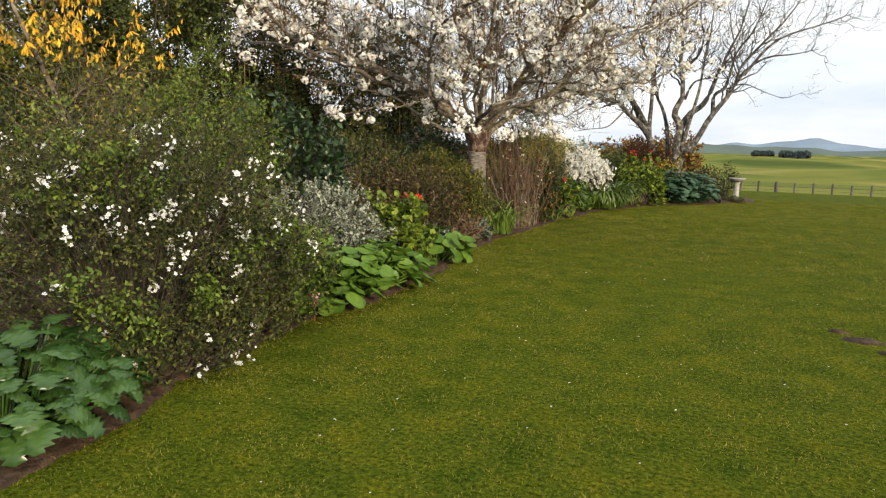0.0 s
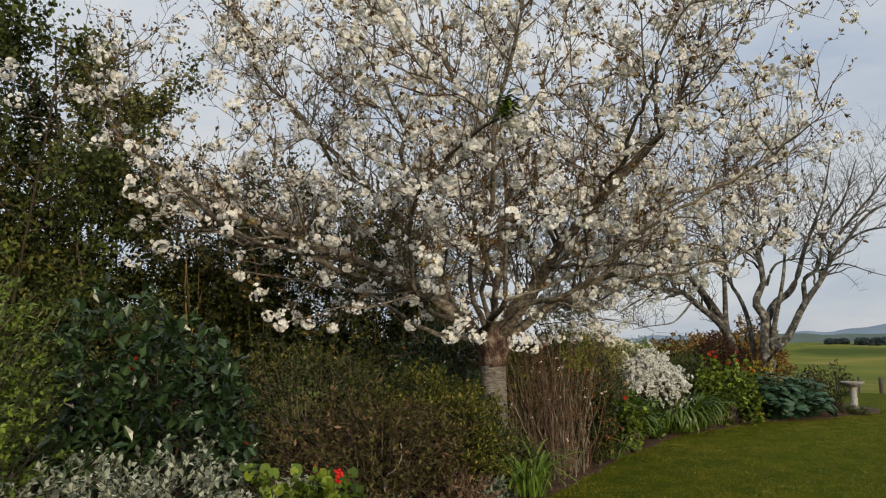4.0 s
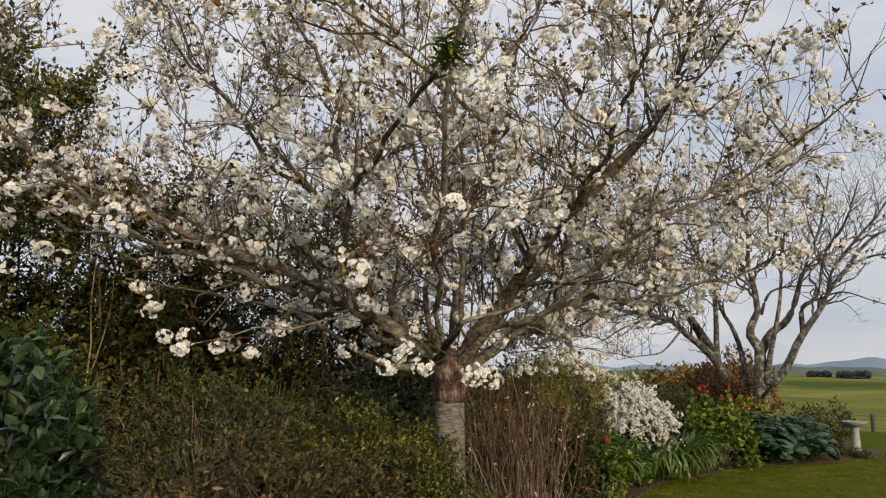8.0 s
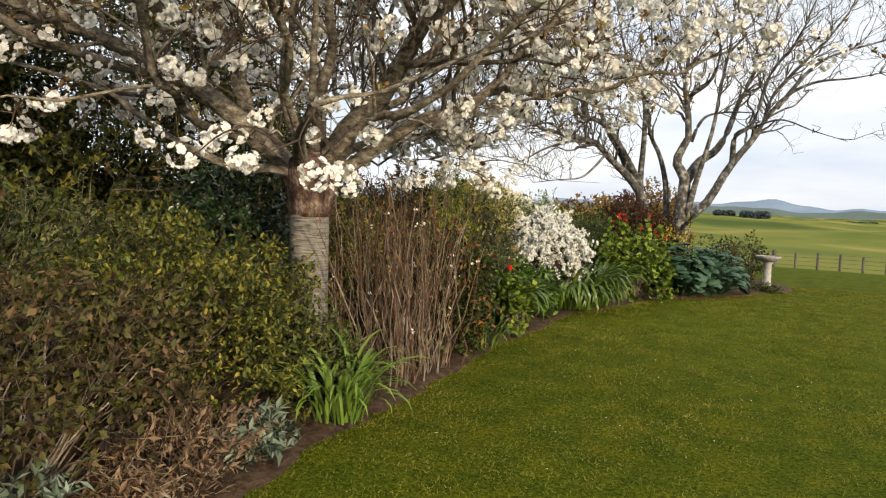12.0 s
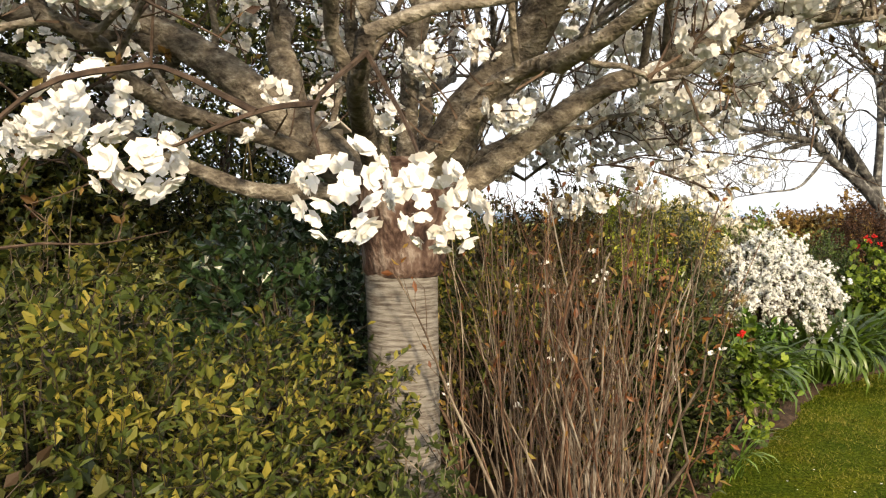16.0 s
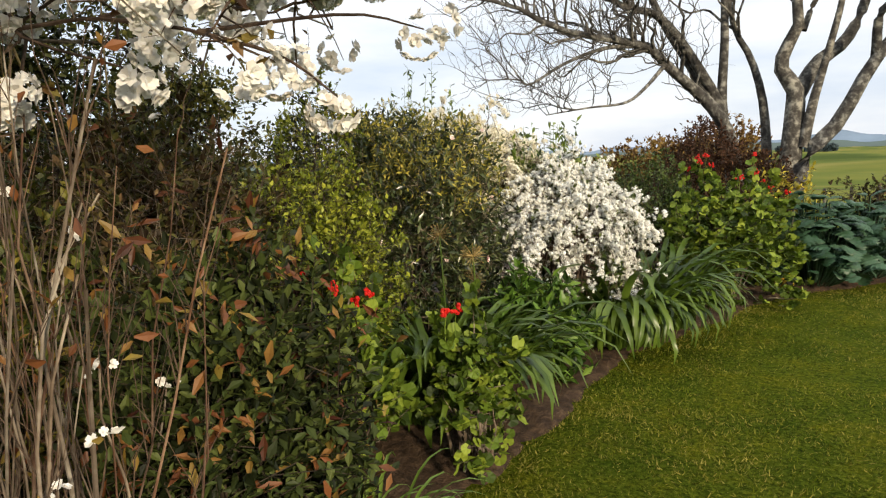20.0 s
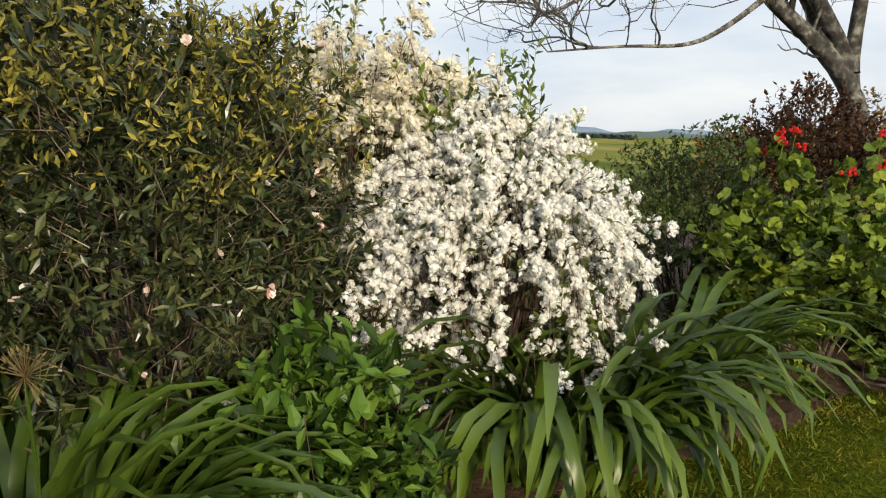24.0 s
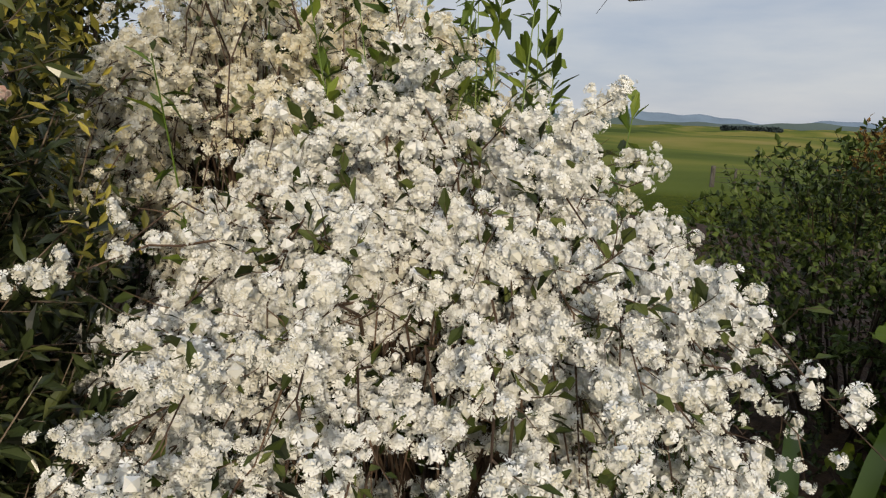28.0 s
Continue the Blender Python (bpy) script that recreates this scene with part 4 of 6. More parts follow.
    PA, RA = sprout(rng, P, R, 130, (1.1, 2.2), 0.6, 0.4, K=7, first=0.16, thin=0.45, rmax=0.034, rmin=0.01, wob=0.07)
    PB, RB = sprout(rng, P, R, 260, (0.45, 1.3), 0.62, 0.5, K=7, first=0.12, thin=0.45, rmax=0.02, rmin=0.006, wob=0.09)
    P1, R1 = np.concatenate([PA, PB]), np.concatenate([RA, RB])
    S1, Q1 = sprout(rng, P, R, 420, (0.1, 0.45), 0.85, 0.3, K=4, first=0.08, thin=0.3, rmax=0.006, rmin=0.003, wob=0.12)
    S3, Q3 = sprout(rng, P[1:2], R[1:2], 70, (0.1, 0.4), 0.85, 0.2, K=4, first=0.05, thin=0.3, rmax=0.006, rmin=0.003, wob=0.12)
    S2, Q2 = sprout(rng, P1, R1, 900, (0.08, 0.3), 0.8, 0.4, K=4, first=0.1, thin=0.4, rmax=0.005, rmin=0.003, wob=0.12)
    PS, RS = np.concatenate([S1, S2, S3[:30]]), np.concatenate([Q1, Q2, Q3[:30]])
    P2, R2 = sprout(rng, P1, R1, 1800, (0.35, 0.95), 0.6, 0.6, K=5, first=0.2, thin=0.6, rmin=0.006)
    P3, R3 = sprout(rng, P2, R2, 5200, (0.12, 0.42), 0.6, 0.6, K=4, first=0.15, thin=0.6, rmin=0.0036)
    PW, RW = sprout(rng, P, R, 70, (0.9, 1.8), 0.25, 1.6, K=6, first=0.55, thin=0.3, rmax=0.009, rmin=0.005)
    def clear(Q, S):
        ok = ~((Q[..., 2] < 2.3 + 0.25 * np.clip(Q[..., 0] - 1.5, 0, 2)) & (Q[..., 0] > 1.5)).any(1)
        ok &= ~((Q[..., 2] < 1.9) & (Q[..., 1] < 0.6)).any(1) | (rng.random(len(Q)) < 0.15)
        return Q[ok], S[ok]

    P1, R1 = clear(P1, R1)
    P2, R2 = clear(P2, R2)
    P3, R3 = clear(P3, R3)
    PS, RS = clear(PS, RS)
    for k in range(len(P1)):
        v, f = tubes(P1[k:k + 1], R1[k:k + 1], 6)
        part("branch", make_mesh("branch", v, [f], M_BARK_LIMB, True), root)
    for k in range(len(PW)):
        v, f = tubes(PW[k:k + 1], RW[k:k + 1], 4)
        part("water_shoot", make_mesh("water_shoot", v, [f], M_TWIG), root)
    v, f = merged([tubes(P2, R2, 4), tubes(P3, R3, 3), tubes(PS, RS, 3)])
    part("twigs", make_mesh("twigs", v, [f], M_TWIG), root)
    # clusters of a few double flowers hanging on the twigs
    a, _ = along_points(rng, P3, 1550, 0.4, 1.0)
    b, _ = along_points(rng, P2, 420, 0.35, 1.0)
    c2, _ = along_points(rng, PW, 60, 0.5, 1.0)
    d2, _ = along_points(rng, PS, 500, 0.6, 1.0)
    other = np.random.default_rng(211)
    S4, Q4 = sprout(other, P[19:20], R[19:20], 50, (0.08, 0.3), 0.8, 0.2, K=4, first=0.35, thin=0.3, rmax=0.005, rmin=0.003, wob=0.12)
    v, f = tubes(S4, Q4, 3)
    part("twigs", make_mesh("twigs", v, [f], M_TWIG), root)
    near, _ = along_points(other, S4, 55, 0.6, 1.0)
    side = [4, 14, 18, 19, 20]
    S5, Q5 = sprout(other, P[side], R[side], 120, (0.25, 0.8), 0.7, 0.1, K=5, first=0.15, thin=0.3, rmax=0.007, rmin=0.003, wob=0.1)
    S5, Q5 = clear(S5, Q5)
    v, f = tubes(S5, Q5, 3)
    part("twigs", make_mesh("twigs", v, [f], M_TWIG), root)
    more, _ = along_points(other, S5, 230, 0.3, 1.0)
    # a low spray hanging towards the lawn with dense bunches of flowers
    hang = [[(0.69, -0.96, 2.1), (0.95, -1.1, 1.86), (1.09, -1.2, 1.71)], [(0.69, -0.96, 2.1), (0.85, -1.3, 1.9), (1.0, -1.42, 1.74)], [(0.85, -1.3, 1.9), (0.9, -1.5, 1.85), (0.78, -1.65, 1.76)],
            [(0.9, -1.5, 1.85), (0.7, -1.6, 1.95), (0.55, -1.67, 1.9)], [(0.7, -1.6, 1.95), (0.7, -1.8, 1.88), (0.6, -1.9, 1.75)]]
    hang += [[(-0.11, 1.66, 2.19), (0.1, 1.45, 1.95), (0.5, 1.56, 1.8)], [(0.1, 1.45, 1.95), (0.3, 1.6, 1.98), (0.46, 1.68, 1.93)], [(0.3, 1.6, 1.98), (0.55, 1.75, 1.93), (0.73, 1.92, 1.83)],
             [(0.55, 1.75, 1.93), (0.75, 1.9, 1.85), (0.89, 1.99, 1.72)], [(0.3, 1.6, 1.98), (0.45, 1.75, 2.04), (0.57, 1.86, 2.02)], [(0.55, 1.75, 1.93), (0.8, 2.2, 2.02), (0.91, 2.51, 2.0)]]
    HP = np.stack([spline(p, 8) for p in hang])
    v, f = tubes(HP, np.linspace(0.008, 0.003, 8)[None].repeat(len(HP), 0), 5)
    part("twigs", make_mesh("twigs", v, [f], M_TWIG), root)
    bunch = np.concatenate([HP[:, -1] + other.normal(size=(len(HP), 3)) * [0.035, 0.035, 0.03] for _ in range(2)])
    near = np.concatenate([near, more, bunch])
    cp = np.concatenate([a, b, c2, d2, near])
    cp = cp[(cp[:, 2] > 1.8) | (cp[:, 1] > 0.3) | ((cp[:, 1] < -1.0) & (cp[:, 2] > 1.66))]
    n, per = len(cp), 15
    out = unit(rng.normal(size=(n * per, 3)) - np.array([0, 0, 0.25]))
    ball = np.repeat(rng.uniform(0.05, 0.088, n), per)[:, None]
    fp = np.repeat(cp, per, 0) + out * ball * np.array([1.0, 1.0, 0.8]) - np.array([0, 0, 0.02])
    keep = rng.random(n * per) < np.repeat(rng.uniform(0.45, 1.0, n), per)
    fp, out = fp[keep], out[keep]
    m = len(fp)
    v, f = mixed(rng, RAGGED, fp, np.cross(out, rng.normal(size=(m, 3))), out, 0.056 * rng.uniform(0.7, 1.25, m))
    part("blossoms", make_mesh("blossoms", v, [f], M_BLOSSOM), root, "clusters of white double blossom")
    tv, tf = leaf_shape(0.3, 3)
    tp = np.tile([2.07, -3.53, 3.38], (90, 1)) + rng.normal(size=(90, 3)) * 0.04
    v, f = scatter(tv, tf, tp, unit(rng.normal(size=(90, 3)) * [1, 1, 0.5]), np.tile([0, 0, 1.0], (90, 1)), rng.uniform(0.05, 0.11, 90))
    part("leaf_tuft", make_mesh("leaf_tuft", v, [f], M_LIME_LEAF), root, "tuft of green leaves on a high branch")
    n = 25000
    lp, tan = along_points(rng, P3, n, 0.45, 1.0)
    v, f = scatter(T2[0], T2[1], lp, unit(tan + rng.normal(size=(n, 3)) * 0.7), rng.normal(size=(n, 3)), rng.uniform(0.025, 0.06, n))
    part("new_leaves", make_mesh("new_leaves", v, [f], M_BRONZE), root, "small bronze-green new leaves")
    return root


def bare_tree():
    rng = np.random.default_rng(33)
    base = np.array([-1.85, 21.9, 0.0])
    root = thing("bare_tree", base, "leafless many-stemmed tree with lichened grey bark", "tree")
    limbs = [
        ([(-0.4, 0, -0.05), (-0.5, 0, 0.8), (-0.58, -0.02, 1.5), (-0.66, -0.06, 1.82), (-0.78, -0.16, 2.05), (-0.99, -0.28, 2.3), (-1.35, -0.61, 2.68), (-1.53, -0.83, 2.9), (-2.0, -1.37, 2.99), (-2.47, -1.81, 3.12), (-2.83, -2.24, 3.36), (-3.3, -2.67, 3.46)], 0.15, 0.016),
        ([(-1.53, -0.83, 2.9), (-1.96, -1.27, 2.87), (-2.37, -1.7, 2.67), (-2.66, -2.13, 2.41), (-2.76, -2.34, 2.46), (-3.1, -2.6, 2.46)], 0.035, 0.006),
        ([(-1.35, -0.61, 2.65), (-1.45, -1.33, 2.31), (-1.54, -1.94, 2.11), (-1.8, -2.56, 2.04), (-2.1, -3.1, 1.96)], 0.032, 0.006),
        ([(-0.7, -0.05, 2.0), (-0.8, -0.06, 2.26), (-1.18, -0.3, 2.96), (-1.48, -0.52, 3.34), (-1.85, -0.76, 3.46), (-2.28, -1.09, 3.8), (-2.74, -1.43, 4.2), (-3.2, -1.77, 4.55)], 0.1, 0.014),
        ([(-0.76, -0.06, 2.0), (-1.11, -0.09, 2.69), (-1.41, -0.12, 3.19), (-1.69, -0.04, 3.76), (-2.07, 0.13, 4.35), (-2.37, 0.3, 5.23), (-2.79, 0.47, 6.13)], 0.09, 0.014),
        ([(-0.66, 0.04, 1.7), (-0.71, 0.04, 2.2), (-0.68, 0.04, 3.1), (-0.75, 0.14, 3.91), (-1.05, 0.11, 4.52), (-1.32, 0.19, 5.35), (-1.5, 0.18, 6.3)], 0.09, 0.013),
        ([(-0.75, 0.14, 3.91), (-0.39, 0.27, 4.42), (-0.31, 0.48, 5.15), (-0.41, 0.57, 5.9)], 0.045, 0.011),
        ([(-0.1, 0.2, -0.05), (-0.12, 0.2, 0.8), (-0.15, 0.19, 1.52), (-0.21, 0.18, 2.17), (-0.36, 0.17, 2.72), (-0.58, 0.15, 3.17), (-0.65, 0.1, 3.8), (-0.62, 0.0, 4.8), (-0.7, -0.1, 6.0)], 0.1, 0.013),
        ([(0.1, 0, -0.05), (0.12, 0, 0.8), (0.16, 0.01, 1.44), (0.2, 0.02, 2.03), (0.18, 0.02, 2.28), (0.03, 0.0, 2.51), (0.06, 0.0, 2.76), (0.22, 0.02, 3.1), (0.14, 0.11, 3.79), (0.07, 0.11, 4.18), (0.11, 0.21, 4.97), (-0.01, 0.3, 5.58), (0.08, 0.3, 6.6)], 0.19, 0.014),
        ([(0.18, 0.12, 3.94), (0.59, -0.15, 4.22), (0.75, -0.34, 4.73), (0.63, -0.45, 5.35), (0.7, -0.5, 6.2)], 0.05, 0.01),
        ([(0.2, 0.08, 2.15), (0.44, 0.24, 2.59), (0.74, 0.36, 2.84), (0.94, 0.48, 3.25), (1.12, 0.7, 3.91), (1.42, 0.92, 4.67), (1.61, 1.14, 5.24), (1.85, 1.35, 6.4)], 0.12, 0.014),
        ([(0.27, 0.12, 3.01), (0.39, 0.23, 3.37), (0.56, 0.35, 3.57), (0.96, 0.48, 3.65), (1.41, 0.32, 3.61)], 0.045, 0.012),
        ([(0.3, -0.05, 1.5), (0.41, -0.07, 2.08), (0.52, -0.06, 2.52), (0.7, -0.14, 3.28), (0.79, -0.23, 4.01), (0.91, -0.22, 4.84), (0.99, -0.32, 6.0)], 0.08, 0.012),
        ([(0.15, -0.1, -0.05), (0.2, -0.09, 0.8), (0.34, -0.07, 1.37), (0.7, -0.04, 1.8), (0.94, -0.02, 2.29), (1.17, 0.1, 2.68), (1.45, 0.22, 3.08), (1.64, 0.34, 3.47), (1.74, 0.45, 3.95), (2.26, 0.79, 4.66), (2.79, 1.14, 5.32), (3.3, 1.47, 6.2)], 0.14, 0.014),
        ([(1.09, 0.09, 2.59), (1.12, -0.11, 3.09), (1.44, -0.28, 3.35), (1.67, -0.56, 4.2), (2.07, -0.73, 4.76), (2.4, -0.95, 5.6)], 0.07, 0.012),
        ([(1.64, 0.34, 3.47), (1.99, 0.17, 3.9), (2.47, 0.11, 4.15), (3.1, 0.06, 4.2), (3.7, 0.01, 4.3)], 0.05, 0.008),
        ([(1.84, 0.35, 3.7), (2.39, 0.7, 4.49), (2.89, 1.05, 4.87), (3.77, 1.52, 5.2), (4.5, 1.8, 5.5)], 0.05, 0.01),
        ([(1.44, -0.08, 3.28), (1.93, -0.44, 3.37), (2.49, -0.8, 3.11), (2.99, -1.15, 2.9)], 0.025, 0.005),
    ]
    for pts, r0, r1 in limbs:
        lv, lf = tubes(spline(pts, 20)[None], (0.95 * (r0 + (r1 - r0) * np.linspace(0, 1, 20) ** 0.8))[None], 10)
        part("limb", make_mesh("limb", lv, [lf], M_BARK_GREY, True), root)
    P, R = limb_set(limbs, 18)
    P1, R1 = sprout(rng, P, R, 300, (0.6, 1.8), 0.55, 0.45, K=8, first=0.5, thin=0.5, rmax=0.034, rmin=0.01, wob=0.075)
    ok = ~((P1[..., 2] < 2.9) & (P1[..., 0] > -0.5)).any(1) & (P1[..., 2].min(1) > 2.0)
    P1, R1 = P1[ok], R1[ok]
    PL, RL = sprout(rng, P[:5], R[:5], 110, (0.35, 0.9), 0.6, 0.5, K=8, first=0.4, thin=0.4, rmax=0.016, rmin=0.005, wob=0.05)
    ok = PL[..., 2].min(1) > 1.95
    P1, R1 = np.concatenate([P1, PL[ok]]), np.concatenate([R1, RL[ok]])
    fine = np.linspace(0, 1, 20)
    R1 = np.stack([np.interp(fine, np.linspace(0, 1, 8), r) for r in R1])
    P1 = np.stack([spline(p, 20) for p in P1])
    P2, R2 = sprout(rng, P1, R1, 1300, (0.35, 1.0), 0.6, 0.5, K=6, first=0.15, thin=0.55, rmin=0.005, wob=0.09)
    P3, R3 = sprout(rng, P2, R2, 3000, (0.15, 0.5), 0.6, 0.5, K=4, first=0.2, thin=0.6, rmin=0.003, wob=0.1)
    low2, low3 = P2[..., 2].min(1) > 1.9, P3[..., 2].min(1) > 1.85
    P2, R2, P3, R3 = P2[low2], R2[low2], P3[low3], R3[low3]
    for k in range(len(P1)):
        v, f = tubes(P1[k:k + 1], R1[k:k + 1], 6)
        part("branch", make_mesh("branch", v, [f], M_BARK_GREY, True), root)
    v, f = merged([tubes(P2, R2, 4), tubes(P3, R3, 3)])
    part("twigs", make_mesh("twigs", v, [f], M_TWIG_GREY), root)
    return root


def leafy_tree(place, h, crown, seed, material, label, leaves=26000, size=0.068, trunks=1, low=0.28, flowers=0, flower_mat=None, shape=T2, trunk_mat=None, name="evergreen_tree", group="", flower_low=0.0):
    """Trunks with limbs, and a crown of many small leaves in clumps."""
    rng = np.random.default_rng(seed)
    root = thing(name, place, label, "tree", group)
    limbs = []
    for k in range(trunks):
        b = rng.normal(size=3) * np.array([0.25, 0.35, 0]) * (trunks > 1)
        top = np.array([*(rng.normal(size=2) * crown * 0.3), h * rng.uniform(0.85, 0.98)])
        mid = b * 0.6 + top * 0.4 + np.array([*(rng.normal(size=2) * 0.15), 0])
        limbs.append(([b - [0, 0, 0.1], b * 0.85 + top * 0.15, mid, top], 0.09 if trunks == 1 else 0.035, 0.012))
    P, R = limb_set(limbs, 14)
    P1, R1 = sprout(rng, P, R, 26 + 8 * trunks, (crown * 0.5, crown * 1.15), 0.75, 0.35, K=7, first=low, thin=0.5, rmin=0.01, rmax=0.05)
    P2, R2 = sprout(rng, P1, R1, 620, (0.3, 0.9), 0.6, 0.3, K=5, first=0.25, rmin=0.004)
    for k in range(trunks):
        v, f = tubes(P[k:k + 1], R[k:k + 1], 8)
        part("trunk", make_mesh("trunk", v, [f], trunk_mat or M_DARK_STEM, True), root)
    v, f = merged([tubes(P1, R1, 5), tubes(P2, R2, 3)])
    part("branches", make_mesh("branches", v, [f], trunk_mat or M_DARK_STEM, True), root)
    lp, tan = along_points(rng, P2, leaves, 0.1, 1.0)
    lp = lp + rng.normal(size=lp.shape) * 0.06
    v, f = scatter(shape[0], shape[1], lp, unit(tan * 0.5 + rng.normal(size=lp.shape) * 0.8), unit(rng.normal(size=lp.shape) * 0.6 + [0, 0, 1]), size * rng.uniform(0.6, 1.3, leaves))
    part("crown", make_mesh("crown", v, [f], material), root)
    if flowers:
        fp, _ = along_points(rng, P2, flowers, 0.4, 1.0)
        fp = fp[fp[:, 2] > flower_low]
        flowers = len(fp)
        v, f = scatter(T_LONG[0], T_LONG[1], fp, unit(rng.normal(size=fp.shape) * 0.4 - [0, 0, 1]), rng.normal(size=fp.shape), 0.07 * rng.uniform(0.7, 1.2, flowers))
        part("blossoms", make_mesh("blossoms", v, [f], flower_mat), root, "hanging golden blossoms")
    return root


# ---- build: setting ----
ground()
garden_bed()
cherry_tree()
bare_tree()

# trees along the back of the border
for k, (x, y, h, c, s, low) in enumerate([(-9.4, 9.6, 6.1, 1.9, 2, 0.3), (-8.2, 11.4, 4.5, 1.6, 3, 0.34), (-7.8, 13.2, 4.1, 1.5, 4, 0.34), (-7.8, 15.2, 3.8, 1.5, 5, 0.3), (-8.2, 17.2, 3.2, 1.3, 6, 0.3), (-10.6, 7.6, 5.6, 1.9, 7, 0.2), (-8.0, 1.8, 5.4, 1.8, 8, 0.3), (-7.4, -1.4, 5.0, 1.7, 9, 0.3), (-9.6, 13.0, 5.0, 1.7, 10, 0.3), (-9.0, 10.6, 4.4, 1.9, 12, 0.15), (-10.2, 8.8, 5.2, 2.0, 13, 0.1)]):
    leafy_tree((x, y, 0.05), h, c, 40 + s, M_HEDGE, "dark evergreen tree with thin bare stems behind the border", trunks=6, size=0.077, low=low, leaves=29000 if y < 12.5 else 17000, group="trees behind the border")
leafy_tree((-7.3, 7.3, 0.05), 5.0, 1.5, 61, M_ROSE_LEAF, "tall olive-green small-leaved tree at the back of the border", leaves=30000, size=0.07, trunks=3, low=0.2, group="trees behind the border")
leafy_tree((-8.9, 7.0, 0.05), 4.6, 1.7, 62, M_HEDGE, "dark evergreen tree with thin bare stems behind the border", leaves=24000, size=0.08, trunks=5, low=0.2, group="trees behind the border")
leafy_tree((-3.95, 3.75, 0.05), 3.05, 0.85, 60, M_YELLOW_LEAF, "pale-barked tree hung with golden yellow spring blossom", leaves=5200, size=0.045, flowers=5200, flower_mat=M_YELLOW_FL, trunk_mat=M_CANE, name="kowhai_tree", low=0.35, flower_low=2.15)

for k, (x, y, h, mt) in enumerate([(-6.2, 6.6, 1.7, M_MID_LEAF), (-6.3, 8.6, 1.8, M_BROWN_LEAF), (-5.6, 10.6, 2.2, M_YELLOW_LEAF), (-6.0, 12.8, 1.7, M_MID_LEAF), (-5.8, 14.6, 1.9, M_YELLOW_LEAF), (-6.4, 4.6, 2.3, M_ROSE_LEAF), (-5.4, 6.0, 2.2, M_MID_LEAF), (-6.0, 2.4, 2.2, M_MID_LEAF), (-5.6, 0.2, 1.8, M_MID_LEAF), (-4.6, -1.4, 1.6, M_MID_LEAF), (-3.0, -0.2, 1.3, M_ROSE_LEAF), (-5.4, 16.8, 1.7, M_MID_LEAF)]):
    shrub("undergrowth_shrub", (x, y, 0.05), 0.9, 1.2, h, mt, "thin-stemmed shrub in the shade under the back trees", 140 + k, twigs=560, per=9, size=0.065, stem_mat=M_CANE, stems=70, inner=0.5, group="undergrowth")

# ---- border plants, from the near end ----
broad_clump("jagged_leaf_plant", (-1.75, 1.75, 0.05), "dark green plant with large glossy jagged leaves at the lawn edge", 70, 360, 0.5, 0.75, 0.5, 0.15, "jagged", M_ACANTHUS, tilt=(10, 85))
def light_sprays(rng, root, ends, out):
    """Yellow-green new growth in patches over the lower and outer twigs."""
    seeds = ends[rng.choice(len(ends), 80)]
    d = np.linalg.norm(ends[:, None] - seeds[None], axis=2).min(1)
    p = ends[d < 0.13]
    n = 10000
    p = p[rng.choice(len(p), n)] + rng.normal(size=(n, 3)) * 0.035
    v, f = scatter(T2[0], T2[1], p, unit(rng.normal(size=(n, 3)) + [0, 0, 0.5]), unit(rng.normal(size=(n, 3)) * 0.6 + [0, 0, 1]), rng.uniform(0.025, 0.045, n))
    part("new_leaves", make_mesh("new_leaves", v, [f], M_LIME_LEAF), root, "patches of yellow-green new leaves")


shrub("white_flowering_shrub", (-2.45, 3.15, 0.05), 1.05, 1.5, 1.7, M_SPRAY, "loose twiggy shrub with small olive leaves and white flowers", 71, twigs=3600, per=12, size=0.029, flower_mat=M_WHITE_FL, flowers=1300, flower_group=13, flower_low=0.3, flower_size=0.025, stems=120, inner=0.5, flower_name="flowers", flower_label="small white flowers", extra=light_sprays)
shrub("yellow_green_shrub", (-1.72, 2.85, 0.04), 0.42, 0.6, 0.42, M_SPRAY, "low olive-green sprays at the lawn edge", 125, twigs=420, per=10, size=0.036, flower_mat=M_WHITE_FL, flowers=90, flower_group=6, flower_size=0.03, flower_name="flowers")
shrub("yellow_green_shrub", (-1.95, 3.65, 0.04), 0.42, 0.5, 0.6, M_SPRAY, "low olive-green sprays at the lawn edge", 126, twigs=420, per=10, size=0.036)
shrub("light_green_shrub", (-3.7, 5.0, 0.05), 0.9, 0.9, 2.5, M_LIME_LEAF, "tall light green fine-leaved shrub", 72, twigs=1500, per=11, size=0.037)
shrub("light_green_shrub", (-2.15, 4.2, 0.05), 0.6, 0.62, 0.86, M_LIME_LEAF, "low light green shrub at the lawn edge", 73, twigs=620, per=10, size=0.04)
broad_clump("round_leaf_plant", (-2.08, 5.3, 0.04), "low patch of large round glossy green leaves", 74, 400, 0.42, 1.4, 0.5, 0.165, "round", M_ROUND, tilt=(0, 75))
broad_clump("round_leaf_plant", (-2.4, 7.7, 0.04), "low patch of large round glossy green leaves", 75, 90, 0.42, 0.5, 0.4, 0.19, "round", M_ROUND, tilt=(30, 95))
shrub("silver_leaf_shrub", (-2.88, 5.85, 0.05), 0.75, 1.0, 1.05, M_SILVER, "mounded shrub with felted silver-grey leaves", 76, twigs=1150, per=14, size=0.042, shape=T2, stem_mat=M_CANE)
geranium((-2.42, 6.75, 0.05), "leggy bright green geranium with scarlet flower heads", 77, 0.44, 0.45, 0.92, 3, twigs=230, size=0.07)
